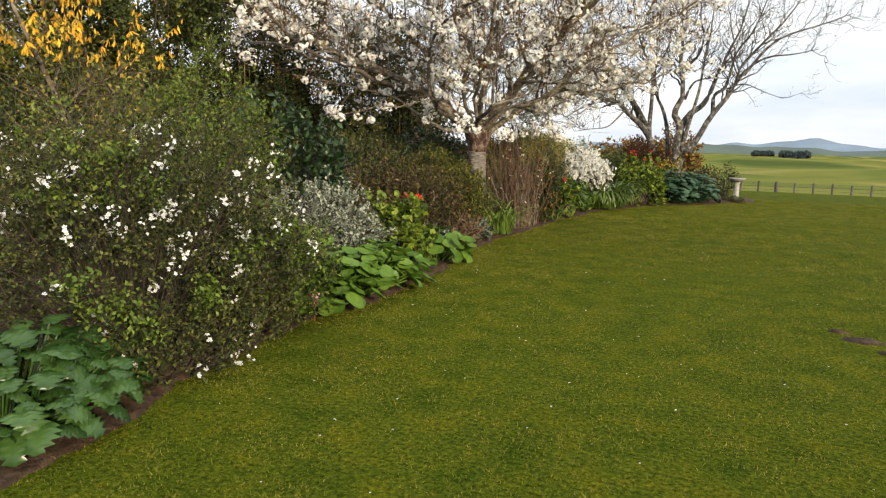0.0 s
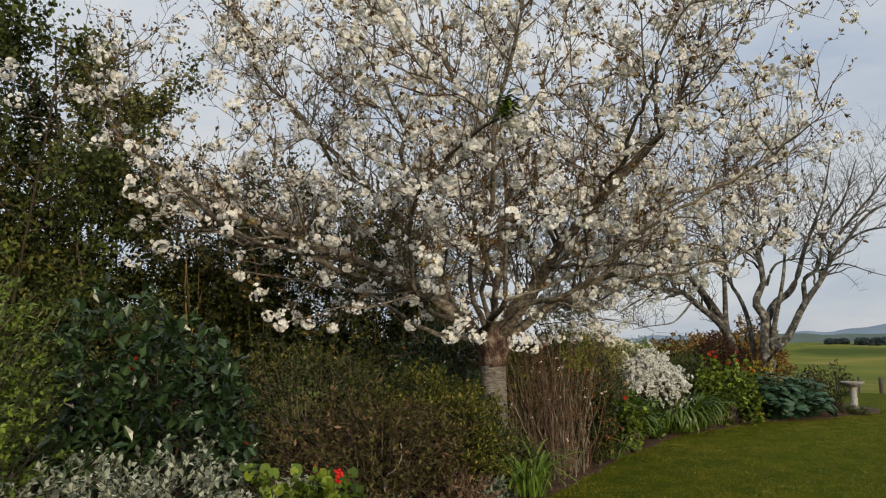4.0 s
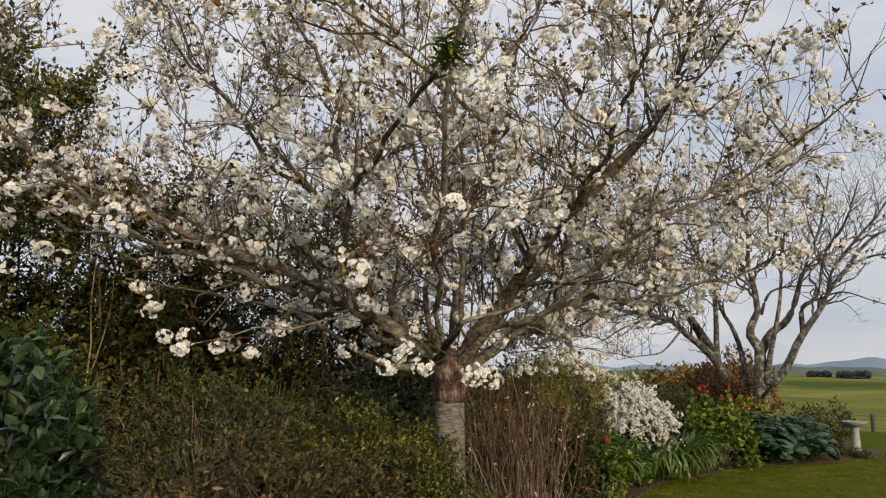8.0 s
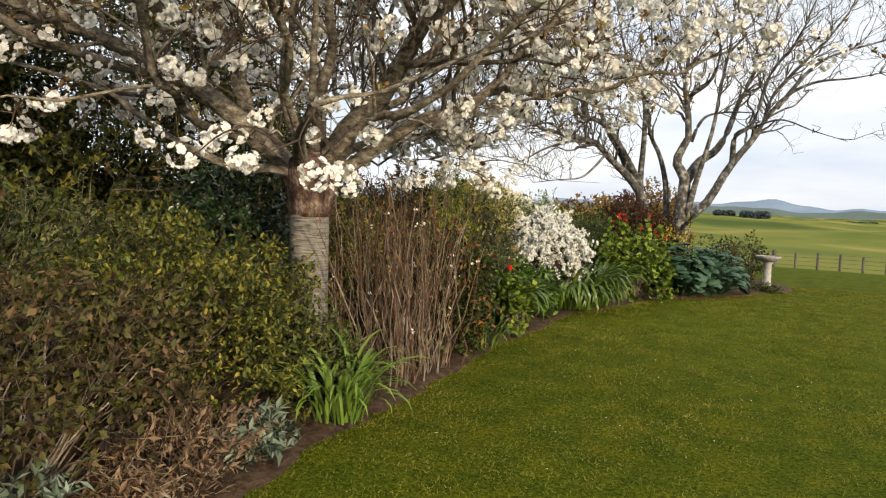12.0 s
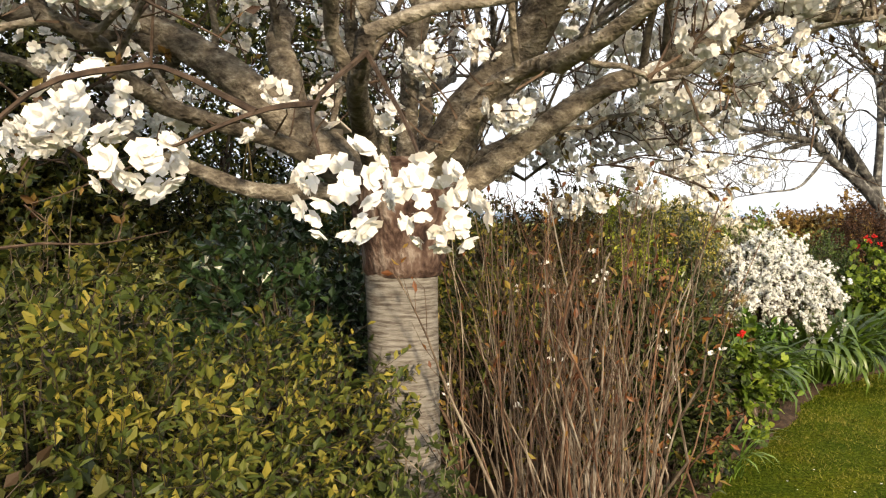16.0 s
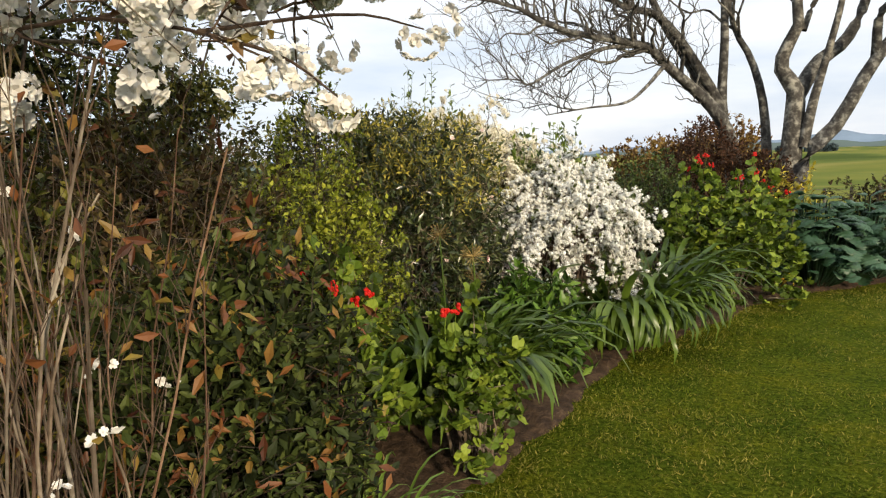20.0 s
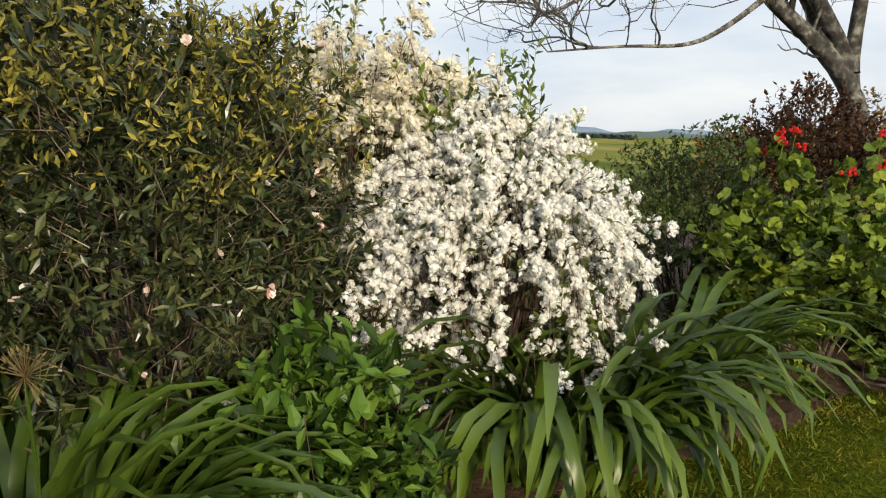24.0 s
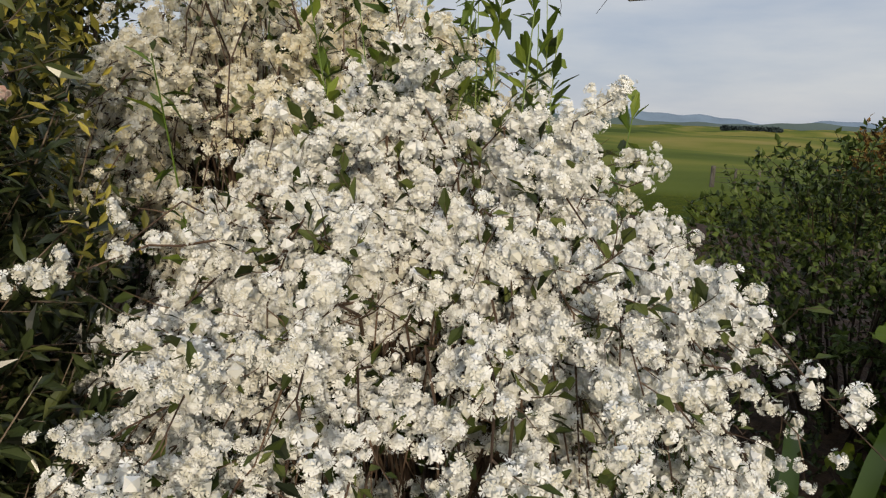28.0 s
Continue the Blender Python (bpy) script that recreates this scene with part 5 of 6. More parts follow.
shrub("silver_leaf_shrub", (-3.05, 7.4, 0.05), 0.36, 0.36, 0.72, M_SILVER, "small silver-grey felted shrub beside the russet shrub", 161, twigs=300, per=14, size=0.045, shape=T2, stem_mat=M_CANE)
shrub("camellia", (-4.2, 7.0, 0.05), 0.85, 0.85, 2.05, M_DARK_LEAF, "dense camellia with large glossy dark leaves", 78, twigs=700, per=9, size=0.1, shape=T_LEAF, flower_mat=M_RED_FL, flowers=4, flower_size=0.07, flower_shape=RAGGED, flower_name="flowers")
shrub("silver_edging", (-2.75, 8.3, 0.04), 0.3, 0.4, 0.34, M_SAGE, "low tuft of grey felted leaves at the bed edge", 120, twigs=130, per=9, size=0.085, shape=T2N)
shrub("silver_edging", (-2.72, 9.75, 0.04), 0.2, 0.28, 0.3, M_SAGE, "low tuft of grey felted leaves at the bed edge", 121, twigs=80, per=9, size=0.085, shape=T2N)
shrub("withered_plant", (-2.75, 9.2, 0.04), 0.3, 0.5, 0.5, M_DRY_LEAF, "withered straw-coloured plant with curled leaves", 122, twigs=200, per=11, size=0.058, shape=T2N, stem_mat=M_CANE)
shrub("russet_shrub", (-3.3, 8.6, 0.05), 0.7, 1.25, 1.35, M_BROWN_LEAF, "twiggy russet shrub with half-withered leaves", 79, twigs=1300, per=9, size=0.048, stem_mat=M_CANE, stems=60, inner=0.5, flower_mat=M_DRY_LEAF, flowers=220, flower_group=11, flower_size=0.062, flower_shape=[T2N], flower_name="withered_leaves", flower_label="tufts of pale withered leaves")
shrub("russet_shrub", (-4.7, 9.3, 0.05), 0.9, 1.5, 1.85, M_ROSE_LEAF, "tall twiggy olive shrub with thin dry stems", 80, twigs=1200, per=9, size=0.05, stem_mat=M_CANE, stems=90, inner=0.5)
shrub("yellow_green_shrub", (-3.7, 10.1, 0.05), 1.0, 1.03, 1.43, M_YELLOW_LEAF, "spreading shrub with yellow-green leaves under the cherry", 81, twigs=2300, per=12, size=0.041, shape=T_LEAF)
shrub("dark_shrub", (-4.8, 11.9, 0.05), 0.8, 1.0, 1.9, M_DARK_LEAF, "dark evergreen shrub behind the cherry trunk", 82, twigs=800, per=10, size=0.07)
shrub("undergrowth_shrub", (-3.12, 10.92, 0.04), 0.46, 0.42, 0.75, M_ROSE_LEAF, "low leafy tangle of dry sticks at the cherry's foot", 160, twigs=480, per=9, size=0.045, stem_mat=M_CANE, stems=50, inner=0.4, group="undergrowth")
strap_clump("day_lily", (-2.68, 10.6, 0.03), "clump of bright green arching lily leaves at the lawn edge", 83, 80, 0.68, 0.034, M_LILY, radius=0.18)
strap_clump("day_lily", (-2.72, 13.45, 0.03), "small clump of arching grassy leaves beside the canes", 84, 50, 0.42, 0.022, M_LILY, radius=0.2)


def canes():
    rng = np.random.default_rng(90)
    root = thing("cane_thicket", (-2.95, 12.2, 0.04), "thicket of bare upright straw-brown canes", "canes")
    n = 160
    b = np.stack([rng.uniform(-0.42, 0.32, n), rng.uniform(-0.68, 0.42, n), np.zeros(n)], 1)
    tall = rng.uniform(0.8, 1.3, n) * np.where(rng.random(n) < 0.5, 1.38, 1.0)
    top = b * [1.35, 1.25, 1] + np.stack([rng.normal(size=n) * 0.19, rng.normal(size=n) * 0.19, tall], 1)
    q = np.linspace(0, 1, 7)[None, :, None]
    P = b[:, None] * (1 - q) + top[:, None] * q + rng.normal(size=(n, 7, 3)) * np.array([0.024, 0.024, 0])
    R = (0.0034 + 0.006 * rng.random(n) ** 2.5)[:, None] * (1 - 0.6 * np.linspace(0, 1, 7)[None])
    for k in range(0, n):
        v, f = tubes(P[k:k + 1], R[k:k + 1], 5)
        part("cane", make_mesh("cane", v, [f], M_CANE_RED if k % 3 == 0 else M_CANE), root)
    P2, R2 = sprout(rng, P, R, 900, (0.12, 0.5), 0.3, 0.7, K=4, thin=0.55)
    v, f = tubes(P2, R2, 3)
    part("twigs", make_mesh("twigs", v, [f], M_TWIG), root)
    lp, tan = along_points(rng, P2, 620, 0.3, 1)
    v, f = scatter(T_LEAF[0], T_LEAF[1], lp, unit(tan + rng.normal(size=lp.shape) * 0.6), rng.normal(size=lp.shape), rng.uniform(0.02, 0.05, 620))
    part("new_leaves", make_mesh("new_leaves", v, [f], M_RED_LEAF), root, "a few red-tinged new leaves")
    fp, _ = along_points(rng, P2, 18, 0.3, 1)
    fp = np.repeat(fp, 3, 0) + rng.normal(size=(54, 3)) * 0.014
    v, f = mixed(rng, RAGGED, fp, rng.normal(size=fp.shape), unit(rng.normal(size=fp.shape)), rng.uniform(0.018, 0.034, 54))
    tagged(part("fallen_petals", make_mesh("fallen_petals", v, [f], M_BLOSSOM), root, "white cherry petals caught among the canes"), kind="stuff")


canes()
shrub("russet_shrub", (-5.0, 13.6, 0.05), 0.6, 0.9, 1.8, M_BROWN_LEAF, "twiggy brown shrub behind the lime green bush", 127, twigs=900, per=9, size=0.04, stem_mat=M_CANE, stems=90, inner=0.5)
shrub("russet_shrub", (-4.05, 13.7, 0.05), 0.6, 0.65, 1.95, M_BROWN_LEAF, "dense brown and olive twiggy shrub behind the canes", 128, twigs=1700, per=10, size=0.042, shape=T_LEAF, stem_mat=M_CANE, stems=80, inner=0.5, flower_mat=M_RED_LEAF, flowers=260, flower_group=8, flower_size=0.06, flower_shape=[T_LONG], flower_name="red_shoots", flower_label="rust-red shoots")
shrub("olive_shrub", (-4.0, 12.8, 0.05), 0.55, 0.7, 1.6, M_YELLOW_LEAF, "olive-leaved shrub showing between the bare canes", 123, twigs=800, per=10, size=0.05)
shrub("red_tipped_shrub", (-2.98, 13.15, 0.04), 0.44, 0.5, 1.32, M_ROSE_LEAF, "leafy olive green shrub with rust-red new shoots", 91, twigs=1250, per=10, size=0.05, shape=T_LEAF, flower_mat=M_RED_LEAF, flowers=620, flower_group=6, flower_size=0.07, flower_shape=[T_LONG], flower_name="red_shoots", flower_label="rust-red shoots")
geranium((-3.28, 14.0, 0.04), "bright green geranium with scarlet flower heads beside strap leaves", 92, 0.38, 0.42, 1.15, 4, twigs=170, size=0.068)
geranium((-2.74, 14.4, 0.04), "small bright green geranium among dry stems at the bed edge", 97, 0.24, 0.26, 0.85, 2, twigs=80, size=0.068)
strap_clump("agapanthus", (-3.17, 14.96, 0.03), "clump of arching dark green strap leaves with dry seed heads", 93, 240, 0.89, 0.058, M_STRAP, radius=0.34, curls=(1.5, 3.1), group="agapanthus")
shrub("leafy_green_plant", (-2.98, 15.84, 0.03), 0.37, 0.36, 0.72, M_FRESH, "low bright green leafy plant at the bed edge", 94, twigs=330, per=9, face=0.6, size=0.085, shape=T_LEAF)
def sunlit_tips(rng, root, ends, out):
    """Golden leaves on the upper outer twigs, with low sunlight put into their colour."""
    p = ends[(ends[:, 2] > 1.1) & (ends[:, 1] < 0.7)]
    p = p[np.argsort(-p[:, 2] + rng.normal(size=len(p)) * 0.3)][: len(p) * 2 // 3]
    n = 7500
    p = p[rng.choice(len(p), n)] + rng.normal(size=(n, 3)) * 0.03
    v, f = scatter(T_LONG[0], T_LONG[1], p, unit(rng.normal(size=(n, 3)) + [0, 0, 0.8]), unit(rng.normal(size=(n, 3)) + [0.5, -0.4, 0.5]), rng.uniform(0.024, 0.044, n))
    part("new_leaves", make_mesh("new_leaves", v, [f], M_SUNLIT_TIPS), root, "upper leaves coloured golden as if sunlit")


shrub("pink_camellia", (-4.05, 15.84, 0.05), 0.76, 0.85, 1.93, M_SASANQUA, "dense camellia with narrow dark leaves and a few pale pink flowers", 95, twigs=2700, per=11, face=0.8, size=0.06, shape=leaf_shape(0.34, 2), stem_mat=M_CANE, flower_mat=M_PINK_FL, flowers=70, flower_size=0.05, flower_shape=RAGGED, flower_name="flowers", extra=sunlit_tips)
shrub("yellow_green_shrub", (-3.8, 14.55, 0.05), 0.58, 0.5, 1.85, M_ACID, "upright lime green shrub between darker bushes", 96, twigs=1400, per=14, face=0.7, size=0.033)


def spirea(place, rx, ry, h, label, seed, canes_n, petals, clusters, size, shape, shoots):
    """Arching canes thickly strung with round flower clusters."""
    rng = np.random.default_rng(seed)
    root = thing("white_spirea", place, label, "spirea", "spireas")
    a = rng.random(canes_n) * 2 * np.pi
    reach = np.sqrt(rng.uniform(0.02, 1, canes_n))
    K = 10
    q = np.linspace(0, 1, K)[None, :]
    top = h * (1.02 - 0.28 * reach**2) * rng.uniform(0.82, 1.04, canes_n)
    end = top * np.where(rng.random(canes_n) < 0.36, 0.2, np.clip(1.12 - 0.38 * reach**1.8, 0.56, 1)) * rng.uniform(0.75, 1.1, canes_n)
    r = 0.12 + (reach[:, None] * 1.0 - 0.12) * np.clip(q, 0, 1) ** 1.15
    z = top[:, None] * (1 - (1 - np.clip(q / 0.55, 0, 1)) ** 2.0) - (top - end)[:, None] * np.clip((q - 0.55) / 0.45, 0, 1) ** 1.7
    P = np.stack([np.cos(a)[:, None] * r * rx, np.sin(a)[:, None] * r * ry, z], -1)
    P += np.cumsum(rng.normal(size=P.shape) * 0.022, 1)
    R = np.full((canes_n, 1), 0.0045) * (1 - 0.75 * q)
    P1, R1 = sprout(rng, P, R, canes_n * 9, (0.05, 0.16), 0.5, 0.15, K=4, first=0.3, rmin=0.0015)
    for k in range(canes_n):
        v, f = tubes(P[k:k + 1], R[k:k + 1], 4)
        part("cane", make_mesh("cane", v, [f], M_TWIG), root)
    v, f = tubes(P1, R1, 3)
    part("twigs", make_mesh("twigs", v, [f], M_TWIG), root)
    n1 = int(clusters * 0.55)
    c1, t1 = along_points(rng, P, n1, 0.48, 1.0)
    c2, t2 = along_points(rng, P1, clusters - n1, 0.3, 1.0)
    c1, t1 = np.repeat(c1[::5], 5, 0), np.repeat(t1[::5], 5, 0)
    c1 = c1 + t1 * rng.uniform(-0.045, 0.045, (len(c1), 1)) + rng.normal(size=c1.shape) * 0.011
    c2 = np.repeat(c2[::3], 3, 0)
    c2 = c2 + rng.normal(size=c2.shape) * 0.017
    cp = np.concatenate([c1, c2])
    up = unit(cp * np.array([1 / rx, 1 / ry, 0.6]) + rng.normal(size=cp.shape) * 0.4)
    cp = cp + up * 0.012
    v, f = mixed(rng, shape, cp, rng.normal(size=cp.shape), up, size * rng.uniform(0.6, 1.25, len(cp)))
    part("blossoms", make_mesh("blossoms", v, [f], petals), root, "round clusters of tiny white flowers")
    n = clusters // 2
    lp, tan = along_points(rng, np.concatenate([P1, P1]), n, 0.1, 1.0)
    v, f = scatter(T_LEAF[0], T_LEAF[1], lp, unit(tan + rng.normal(size=lp.shape) * 0.8), unit(rng.normal(size=lp.shape) * 0.5 + [0, 0, 1]), rng.uniform(0.02, 0.045, n))
    part("foliage", make_mesh("foliage", v, [f], M_ROSE_LEAF), root)
    for k in range(shoots):
        p = np.array([rng.normal(-0.4, 0.22) * rx, rng.normal(0.2, 0.25) * ry, h * 0.55])
        S = p + np.linspace(0, 1, 6)[:, None] * np.array([rng.normal() * 0.1, rng.normal() * 0.1, h * rng.uniform(0.5, 0.78)])
        v1, f1 = tubes(S[None], np.linspace(0.004, 0.0015, 6)[None], 4)
        shoot = part("leafy_shoot", make_mesh("leafy_shoot", v1, [f1], M_LILY), root, "upright green leafy shoot")
        lp, tan = along_points(rng, S[None], 30, 0.2, 1.0)
        v1, f1 = scatter(T_LONG[0], T_LONG[1], lp, unit(rng.normal(size=lp.shape) + [0, 0, 0.7]), unit(rng.normal(size=lp.shape) * 0.4 + [0, 0, 1]), rng.uniform(0.045, 0.085, 30))
        tagged(part("foliage", make_mesh("foliage", v1, [f1], M_LIME_LEAF), shoot), kind="stuff")
    return root


spirea((-3.16, 17.1, 0.04), 0.8, 0.86, 1.34, "mounded spirea smothered in white flower clusters", 100, 340, M_SPIREA, 13000, 0.037, UMBELS_FINE, 30)
spirea((-4.3, 17.35, 0.04), 1.35, 1.1, 1.84, "taller spirea behind the mound, white blossom coloured cream as if sunlit", 101, 320, M_SPIREA_SUNLIT, 11000, 0.044, UMBELS, 14)
strap_clump("agapanthus", (-2.66, 16.88, 0.03), "broad clump of drooping dark green strap leaves under the spirea", 102, 230, 0.95, 0.06, M_STRAP, radius=0.36, curls=(1.8, 3.2), group="agapanthus")
strap_clump("agapanthus", (-2.5, 17.5, 0.03), "drooping strap-leaved clump beside the red geraniums", 103, 170, 0.94, 0.06, M_STRAP, radius=0.3, curls=(1.8, 3.2), group="agapanthus")
geranium((-2.12, 18.95, 0.04), "wide bright green geranium bush dotted with scarlet flowers", 104, 0.74, 0.8, 1.3, 11, twigs=620, size=0.07)
shrub("dark_shrub", (-3.1, 19.5, 0.05), 0.8, 0.7, 1.45, M_MID_LEAF, "upright small-leaved green shrub behind the geraniums", 105, twigs=1500, per=13, twig_len=0.16, size=0.036)
broad_clump("blue_leaf_plant", (-1.4, 19.95, 0.04), "mass of large blue-green jagged leaves at the bed edge", 106, 230, 0.55, 0.6, 0.95, 0.18, "jagged", M_BLUEGREEN, tilt=(10, 70))
broad_clump("blue_leaf_plant", (-0.95, 20.6, 0.04), "mass of large blue-green jagged leaves at the bed edge", 107, 230, 0.6, 0.7, 0.9, 0.18, "jagged", M_BLUEGREEN, tilt=(10, 70))
shrub("gold_leaf_shrub", (-1.7, 20.6, 0.05), 0.5, 0.45, 1.3, M_GOLD_LEAF, "shrub with bright yellow variegated leaves", 108, twigs=220, per=9, size=0.06, shape=T_LEAF)
shrub("russet_bush", (-2.55, 20.9, 0.05), 0.95, 0.7, 1.95, M_REDBUSH, "dense dark russet bush round the bare tree's foot", 109, twigs=1900, per=11, size=0.042)
shrub("russet_bush", (-0.8, 21.4, 0.05), 0.45, 0.4, 1.15, M_BROWN_LEAF, "small reddish-brown bush beside the blue-leaved plants", 110, twigs=260, per=9, size=0.05)
shrub("grey_green_shrub", (-0.35, 22.9, 0.03), 0.45, 0.45, 1.15, M_ROSE_LEAF, "open grey-green shrub behind the birdbath", 111, twigs=260, per=8, size=0.05)
shrub("edging_mound", (0.0, 21.75, 0.0), 0.38, 0.25, 0.26, M_ROSE_LEAF, "low clipped mound of foliage at the birdbath's foot", 112, twigs=160, per=9, size=0.035)


def lathe(profile, seg=32):
    ang = np.arange(seg) / seg * 2 * np.pi
    v = np.array([[(r * math.cos(a), r * math.sin(a), z) for a in ang] for r, z in profile]).reshape(-1, 3)
    k = len(profile)
    i = np.arange(k - 1)[:, None] * seg + np.arange(seg)[None]
    j = np.arange(k - 1)[:, None] * seg + (np.arange(seg)[None] + 1) % seg
    return v, np.stack([i, j, j + seg, i + seg], -1).reshape(-1, 4)


def birdbath():
    root = thing("birdbath", (0.04, 22.2, 0.0), "pale concrete birdbath with a shallow bowl on a turned pedestal", "birdbath")
    for name, prof in (("base", [(0.001, -0.02), (0.17, -0.02), (0.17, 0.06), (0.15, 0.08), (0.11, 0.1), (0.001, 0.1)]),
                       ("pedestal", [(0.11, 0.09), (0.1, 0.13), (0.078, 0.2), (0.072, 0.4), (0.076, 0.54), (0.1, 0.58), (0.11, 0.6), (0.001, 0.6)]),
                       ("bowl", [(0.001, 0.585), (0.1, 0.59), (0.175, 0.62), (0.23, 0.665), (0.245, 0.7), (0.238, 0.715), (0.215, 0.712), (0.19, 0.68), (0.12, 0.645), (0.001, 0.64)])):
        v, f = lathe(prof)
        part(name, make_mesh(name, v, [f], M_STONE, True), root)


birdbath()


def bird_feeder():
    root = thing("bird_feeder", (-3.83, 11.2, 1.93), "small weathered bird feeder with a pale roof in the cherry", "bird feeder")
    tray = np.array([(x, y, z) for z in (0.0, 0.016) for x, y in ((-0.08, -0.055), (0.08, -0.055), (0.08, 0.055), (-0.08, 0.055))])
    box = np.array([(0, 3, 2, 1), (4, 5, 6, 7), (0, 1, 5, 4), (1, 2, 6, 5), (2, 3, 7, 6), (3, 0, 4, 7)])
    part("tray", make_mesh("tray", tray, [box], M_POST), root)
    for x in (-0.064, 0.064):
        part("side_post", make_mesh("side_post", tray * [0.08, 0.7, 7] + [x, 0, 0.016], [box], M_POST), root)
    for s in (-1, 1):
        slab = tray * [1.15, 0.75, 0.5]
        m = Matrix.Translation((0, s * 0.036, 0.135)) @ Matrix.Rotation(-s * 0.5, 4, "X")
        part("roof_board", make_mesh("roof_board", slab, [box], M_STONE), root, "pale roof board", m)


bird_feeder()


def reeds(place, n, seed):
    rng = np.random.default_rng(seed)
    root = thing("bamboo_clump", place, "clump of tall dry golden bamboo stems behind the border", "bamboo", "bamboo clumps")
    for k in range(n):
        b = np.array([*(rng.normal(size=2) * [0.35, 0.5]), 0.0])
        h = rng.uniform(2.2, 3.1)
        P = b + np.linspace(0, 1, 7)[:, None] * np.array([rng.normal() * 0.2, rng.normal() * 0.2, h]) + rng.normal(size=(7, 3)) * [0.02, 0.02, 0]
        v, f = tubes(P[None], np.linspace(0.013, 0.007, 7)[None] * rng.uniform(0.7, 1.2), 6)
        part("stem", make_mesh("stem", v, [f], M_STRAW), root)


reeds((-8.1, 10.85, 0.05), 20, 140)
reeds((-5.9, 14.0, 0.05), 14, 141)


def seed_heads():
    rng = np.random.default_rng(131)
    for x, y, z in ((-2.99, 14.98, 0.8), (-2.86, 14.72, 0.98), (-3.1, 14.8, 1.08)):
        root = thing("agapanthus_seed_head", (x, y, 0.03), "dry straw-yellow seed head on a tall bare stalk", "seed head", "seed heads")
        st, sf = tubes(np.array([[(0, 0, 0), (0.02, 0.01, z * 0.5), (0, 0, z)]]), np.array([[0.006, 0.005, 0.004]]), 6)
        part("stalk", make_mesh("stalk", st, [sf], M_STRAP), root)
        n = 46
        d = unit(rng.normal(size=(n, 3)) + [0, 0, 0.3])
        P = np.array([0, 0, z]) + d[:, None] * np.linspace(0.0, 0.055, 3)[None, :, None]
        v, f = tubes(P, np.full((n, 3), 0.0014), 3)
        tagged(part("seed_rays", make_mesh("seed_rays", v, [f], M_STRAW), root), kind="stuff")
        v, f = scatter(T2N[0], T2N[1], P[:, 2], d, rng.normal(size=(n, 3)), 0.02)
        tagged(part("pods", make_mesh("pods", v, [f], M_STRAW), root), kind="stuff")


seed_heads()


def lawn_oddments():
    rng = np.random.default_rng(150)
    root = thing("pink_flower_spike", (-1.76, 4.36, 0.02), "short stalk with a head of pink flowers among round leaves", "flower")
    v, f = tubes(np.array([[(0, 0, 0), (0.005, 0, 0.1), (0, 0.005, 0.2)]]), np.array([[0.006, 0.006, 0.005]]), 6)
    part("stalk", make_mesh("stalk", v, [f], M_RED_LEAF), root)
    p = rng.normal(size=(40, 3)) * [0.022, 0.022, 0.03] + [0, 0, 0.2]
    v, f = mixed(rng, FLAT, p, rng.normal(size=(40, 3)), unit(rng.normal(size=(40, 3))), 0.026)
    tagged(part("petals", make_mesh("petals", v, [f], M_PINK_SPIKE), root), kind="stuff")
    for x, y, r in ((2.31, 6.17, 0.13), (2.5, 5.85, 0.09), (2.15, 6.4, 0.07)):
        v, f = lathe([(r, -0.01), (r * 0.8, 0.012), (r * 0.4, 0.022), (0.001, 0.026)], 18)
        v = v * (1 + rng.normal(size=(len(v), 1)) * 0.09) * [1.3, 0.8, 1]
        m = thing("soil_clod", (x, y, 0), "small worn patch of bare soil in the lawn", "soil", "bare patches")
        part("clod", make_mesh("clod", v, [f], M_SOIL, True), m)
    root = thing("bent_twig", (-2.78, 8.22, 0.05), "pale dead twig bent over in the russet shrub", "twig")
    v, f = tubes(spline([(0.0, 0.1, 0.0), (-0.07, -0.03, 0.5), (0.02, 0.01, 0.62), (0.06, 0.04, 0.72), (0.05, 0.04, 0.83)], 14)[None], np.linspace(0.007, 0.004, 14)[None], 6)
    part("stem", make_mesh("stem", v, [f], M_STONE, True), root)
    root = thing("blue_pot", (-4.05, 12.2, 0.05), "blue glazed pot half hidden behind the canes", "pot")
    v, f = lathe([(0.001, 0.0), (0.075, 0.0), (0.09, 0.11), (0.1, 0.2), (0.108, 0.21), (0.105, 0.235), (0.092, 0.23), (0.08, 0.15), (0.001, 0.14)], 24)
    part("body", make_mesh("body", v, [f], M_BLUE, True), root)


lawn_oddments()


def football(place, r):
    """A ball with twelve dark five-sided patches."""
    root = thing("football", place, "yellow football with black patches lying in the bed", "ball")
    v, f = ICO_V, ICO_F
    for _ in range(3):
        mids = unit((v[f] + v[np.roll(f, -1, 1)]) / 2)
        n, k = len(v), np.arange(len(f)) * 3
        v = np.concatenate([v, mids.reshape(-1, 3)])
        a, b, c = f.T
        f = np.concatenate([np.stack(q, 1) for q in ((a, n + k, n + k + 2), (b, n + k + 1, n + k), (c, n + k + 2, n + k + 1), (n + k, n + k + 1, n + k + 2))])
    part("body", make_mesh("body", v * r, [f], M_BALL, True), root)
    mid = unit(v[f].mean(1))
    for d in ICO_V:
        near = f[mid @ d > 0.94]
        part("patch", make_mesh("patch", v * (r + 0.001), [near], M_BALL_PATCH, True), root)


football((-1.62, 19.48, 0.12), 0.1)


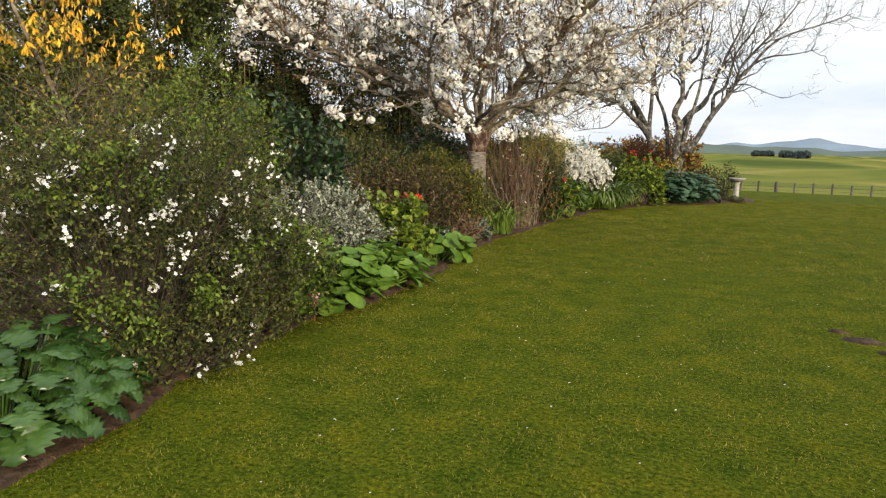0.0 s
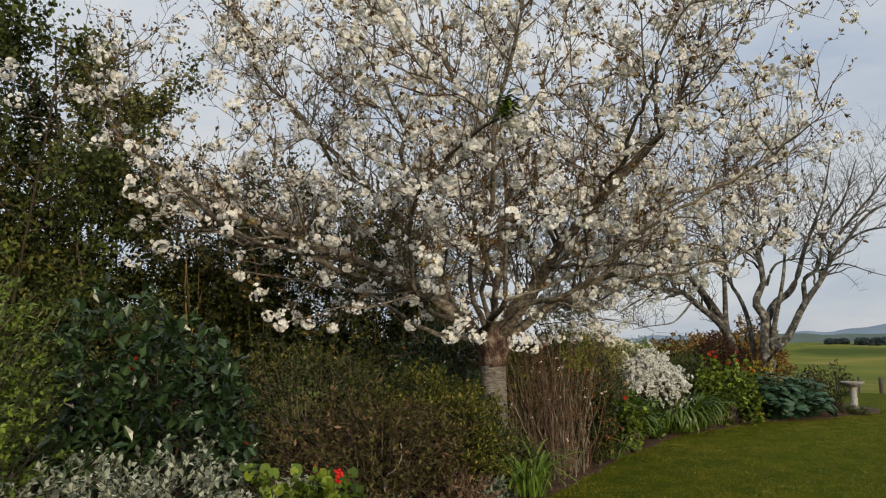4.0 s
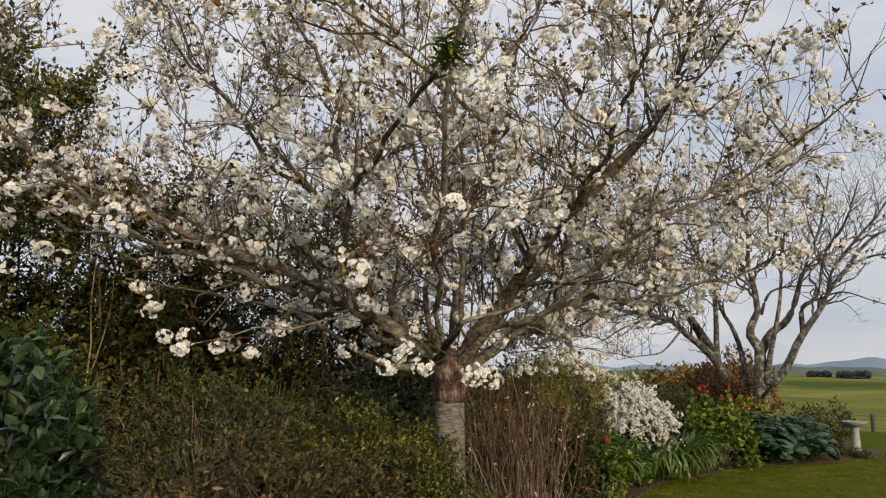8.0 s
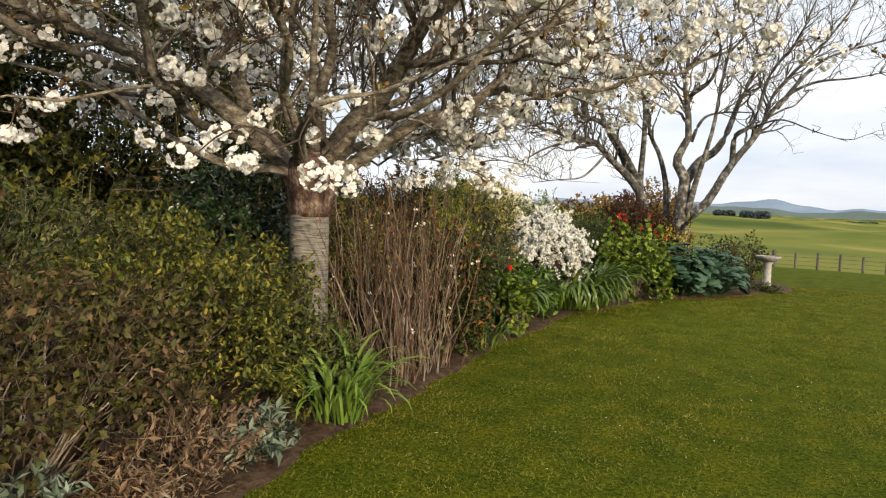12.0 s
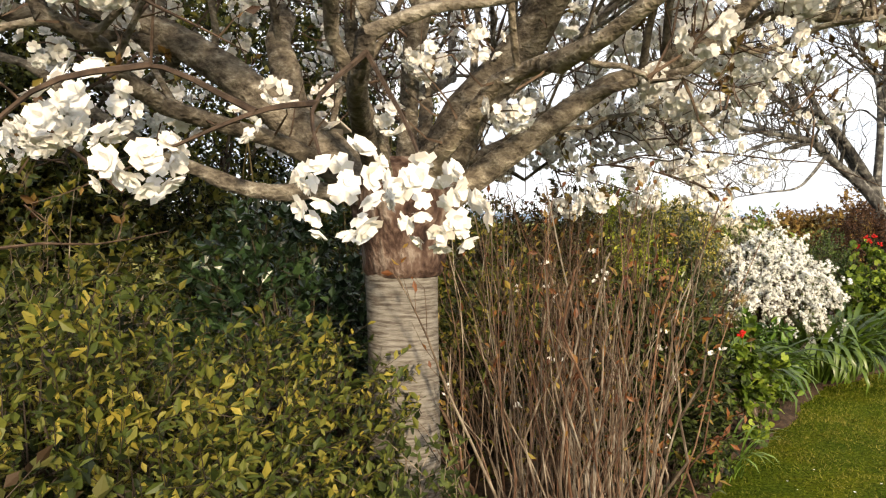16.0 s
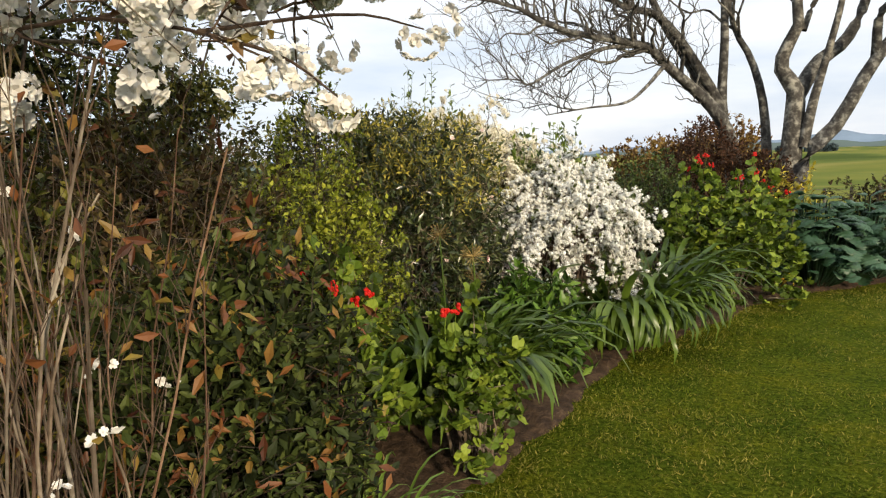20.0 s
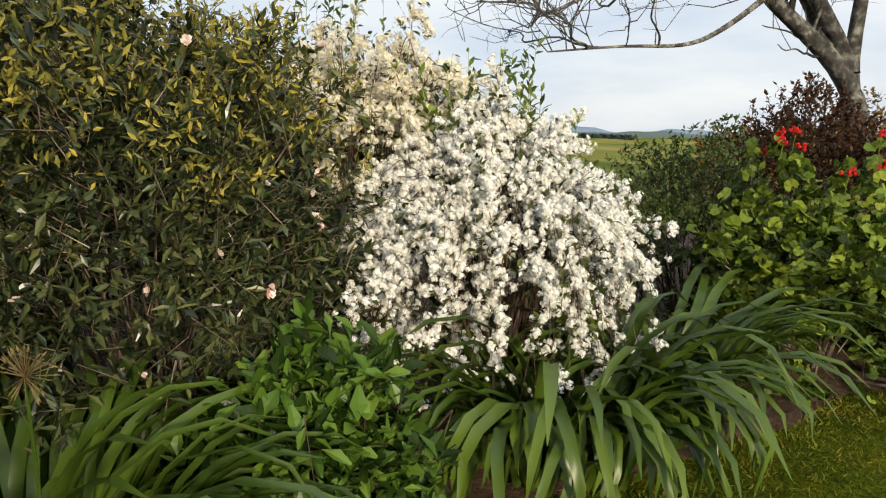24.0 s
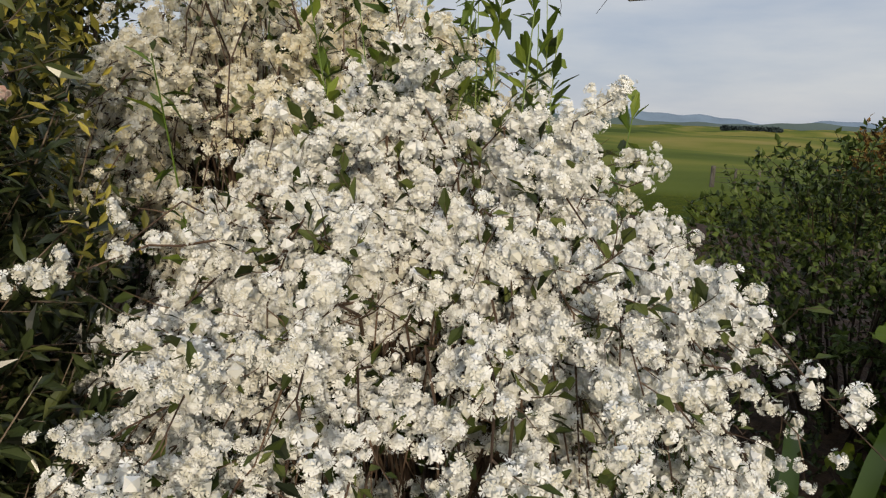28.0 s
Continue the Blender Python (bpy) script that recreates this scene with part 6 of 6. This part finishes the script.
def fence():
    root = thing("farm_fence", (0.5, 43.0, float(land(np.array(0.5), np.array(43.0)))), "low farm fence of weathered posts and wire past the lawn", "fence")
    a, b = np.array([-16.0, 42.4]), np.array([38.0, 44.0])
    n = 60
    rng = np.random.default_rng(8)
    wires = []
    for k in range(n):
        p = a + (b - a) * k / (n - 1)
        g = float(land(p[0], p[1]))
        w = 0.1 if k % 6 == 0 else 0.055
        h = 0.84 + rng.normal() * 0.03 + 0.06 * (k % 6 == 0)
        v, f = lathe([(0.001, -0.2), (w, -0.2), (w * 0.95, h - 0.02), (w * 0.7, h), (0.001, h)], 8)
        v = v + np.array([p[0] - 0.5, p[1] - 43.0, g - root.location[2]])
        part("post", make_mesh("post", v, [f], M_POST), root)
        wires.append([p[0] - 0.5, p[1] - 43.0, g - root.location[2]])
    wires = np.array(wires)
    for h in (0.22, 0.42, 0.6, 0.78):
        v, f = tubes((wires + [0, 0, h])[None], np.full((1, n), 0.009), 4)
        part("wire", make_mesh("wire", v, [f], M_POST), root)


fence()


def far_things():
    rng = np.random.default_rng(12)
    # the haze of distance is put into each range's blue-grey colour
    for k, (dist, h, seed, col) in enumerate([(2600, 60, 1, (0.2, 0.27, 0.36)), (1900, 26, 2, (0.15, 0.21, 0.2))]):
        th = np.linspace(-1.9, 1.9, 400)
        ridge = h * (0.42 + 0.16 * np.sin(th * 9.3 + seed) + 0.17 * np.sin(th * 23 + 2 * seed) + 0.1 * np.sin(th * 51 + seed) + 0.05 * np.sin(th * 133) + 0.03 * np.sin(th * 71 + 1))
        ridge = np.maximum(ridge, 4)
        x, y = dist * np.sin(th), dist * np.cos(th)
        v = np.concatenate([np.stack([x, y, np.full(400, -30)], 1), np.stack([x * 1.05, y * 1.05, ridge], 1)])
        i = np.arange(399)
        f = np.stack([i, i + 1, i + 401, i + 400], 1)
        m = rough_material("hazy_far_hill", [(0.3, tuple(c * 0.8 for c in col)), (0.7, col)], scale=(0.004, 0.004, 0.01), size=3, bump=0)
        tagged(new("backdrop", make_mesh("backdrop", v, [f], m, True)), "range of far hills, coloured blue-grey for haze", "hills", kind="structure")
    # dark shelter belts on the plain
    for x, y, w, h in ((-38, 800, 20, 4.5), (-8, 790, 28, 7), (100, 900, 30, 4), (-330, 700, 60, 5)):
        n = 500
        p = np.stack([rng.uniform(-w / 2, w / 2, n), rng.normal(size=n) * 3, h * rng.random(n) ** 0.7 * (0.8 + 0.2 * np.sin(np.arange(n)))], 1)
        v, f = scatter(POM_TINY[0], POM_TINY[1], p, rng.normal(size=p.shape), rng.normal(size=p.shape), rng.uniform(1.5, 3, n))
        ob = new("shelter_belt", make_mesh("shelter_belt", v, [f], M_FAR_WOOD))
        ob.location = (x, y, float(land(np.array(x), np.array(y))))
        tagged(ob, "dark far shelter belt of trees on the plain", "trees", kind="stuff")


far_things()
for x, y, h, r, s in ((-4.3, 39.0, 3.4, 1.3, 1), (-6.4, 40.0, 3.5, 1.5, 2), (-8.9, 41.0, 2.9, 1.6, 3)):
    shrub("autumn_tree", (x, y, float(land(np.array(x), np.array(y)))), r, r, h, M_GOLD_BROWN, "round orange-brown tree past the lawn", 180 + s, twigs=700, per=9, size=0.16, stems=40, twig_len=0.5, stem_r=0.03, category="tree", group="trees past the lawn")
grass()
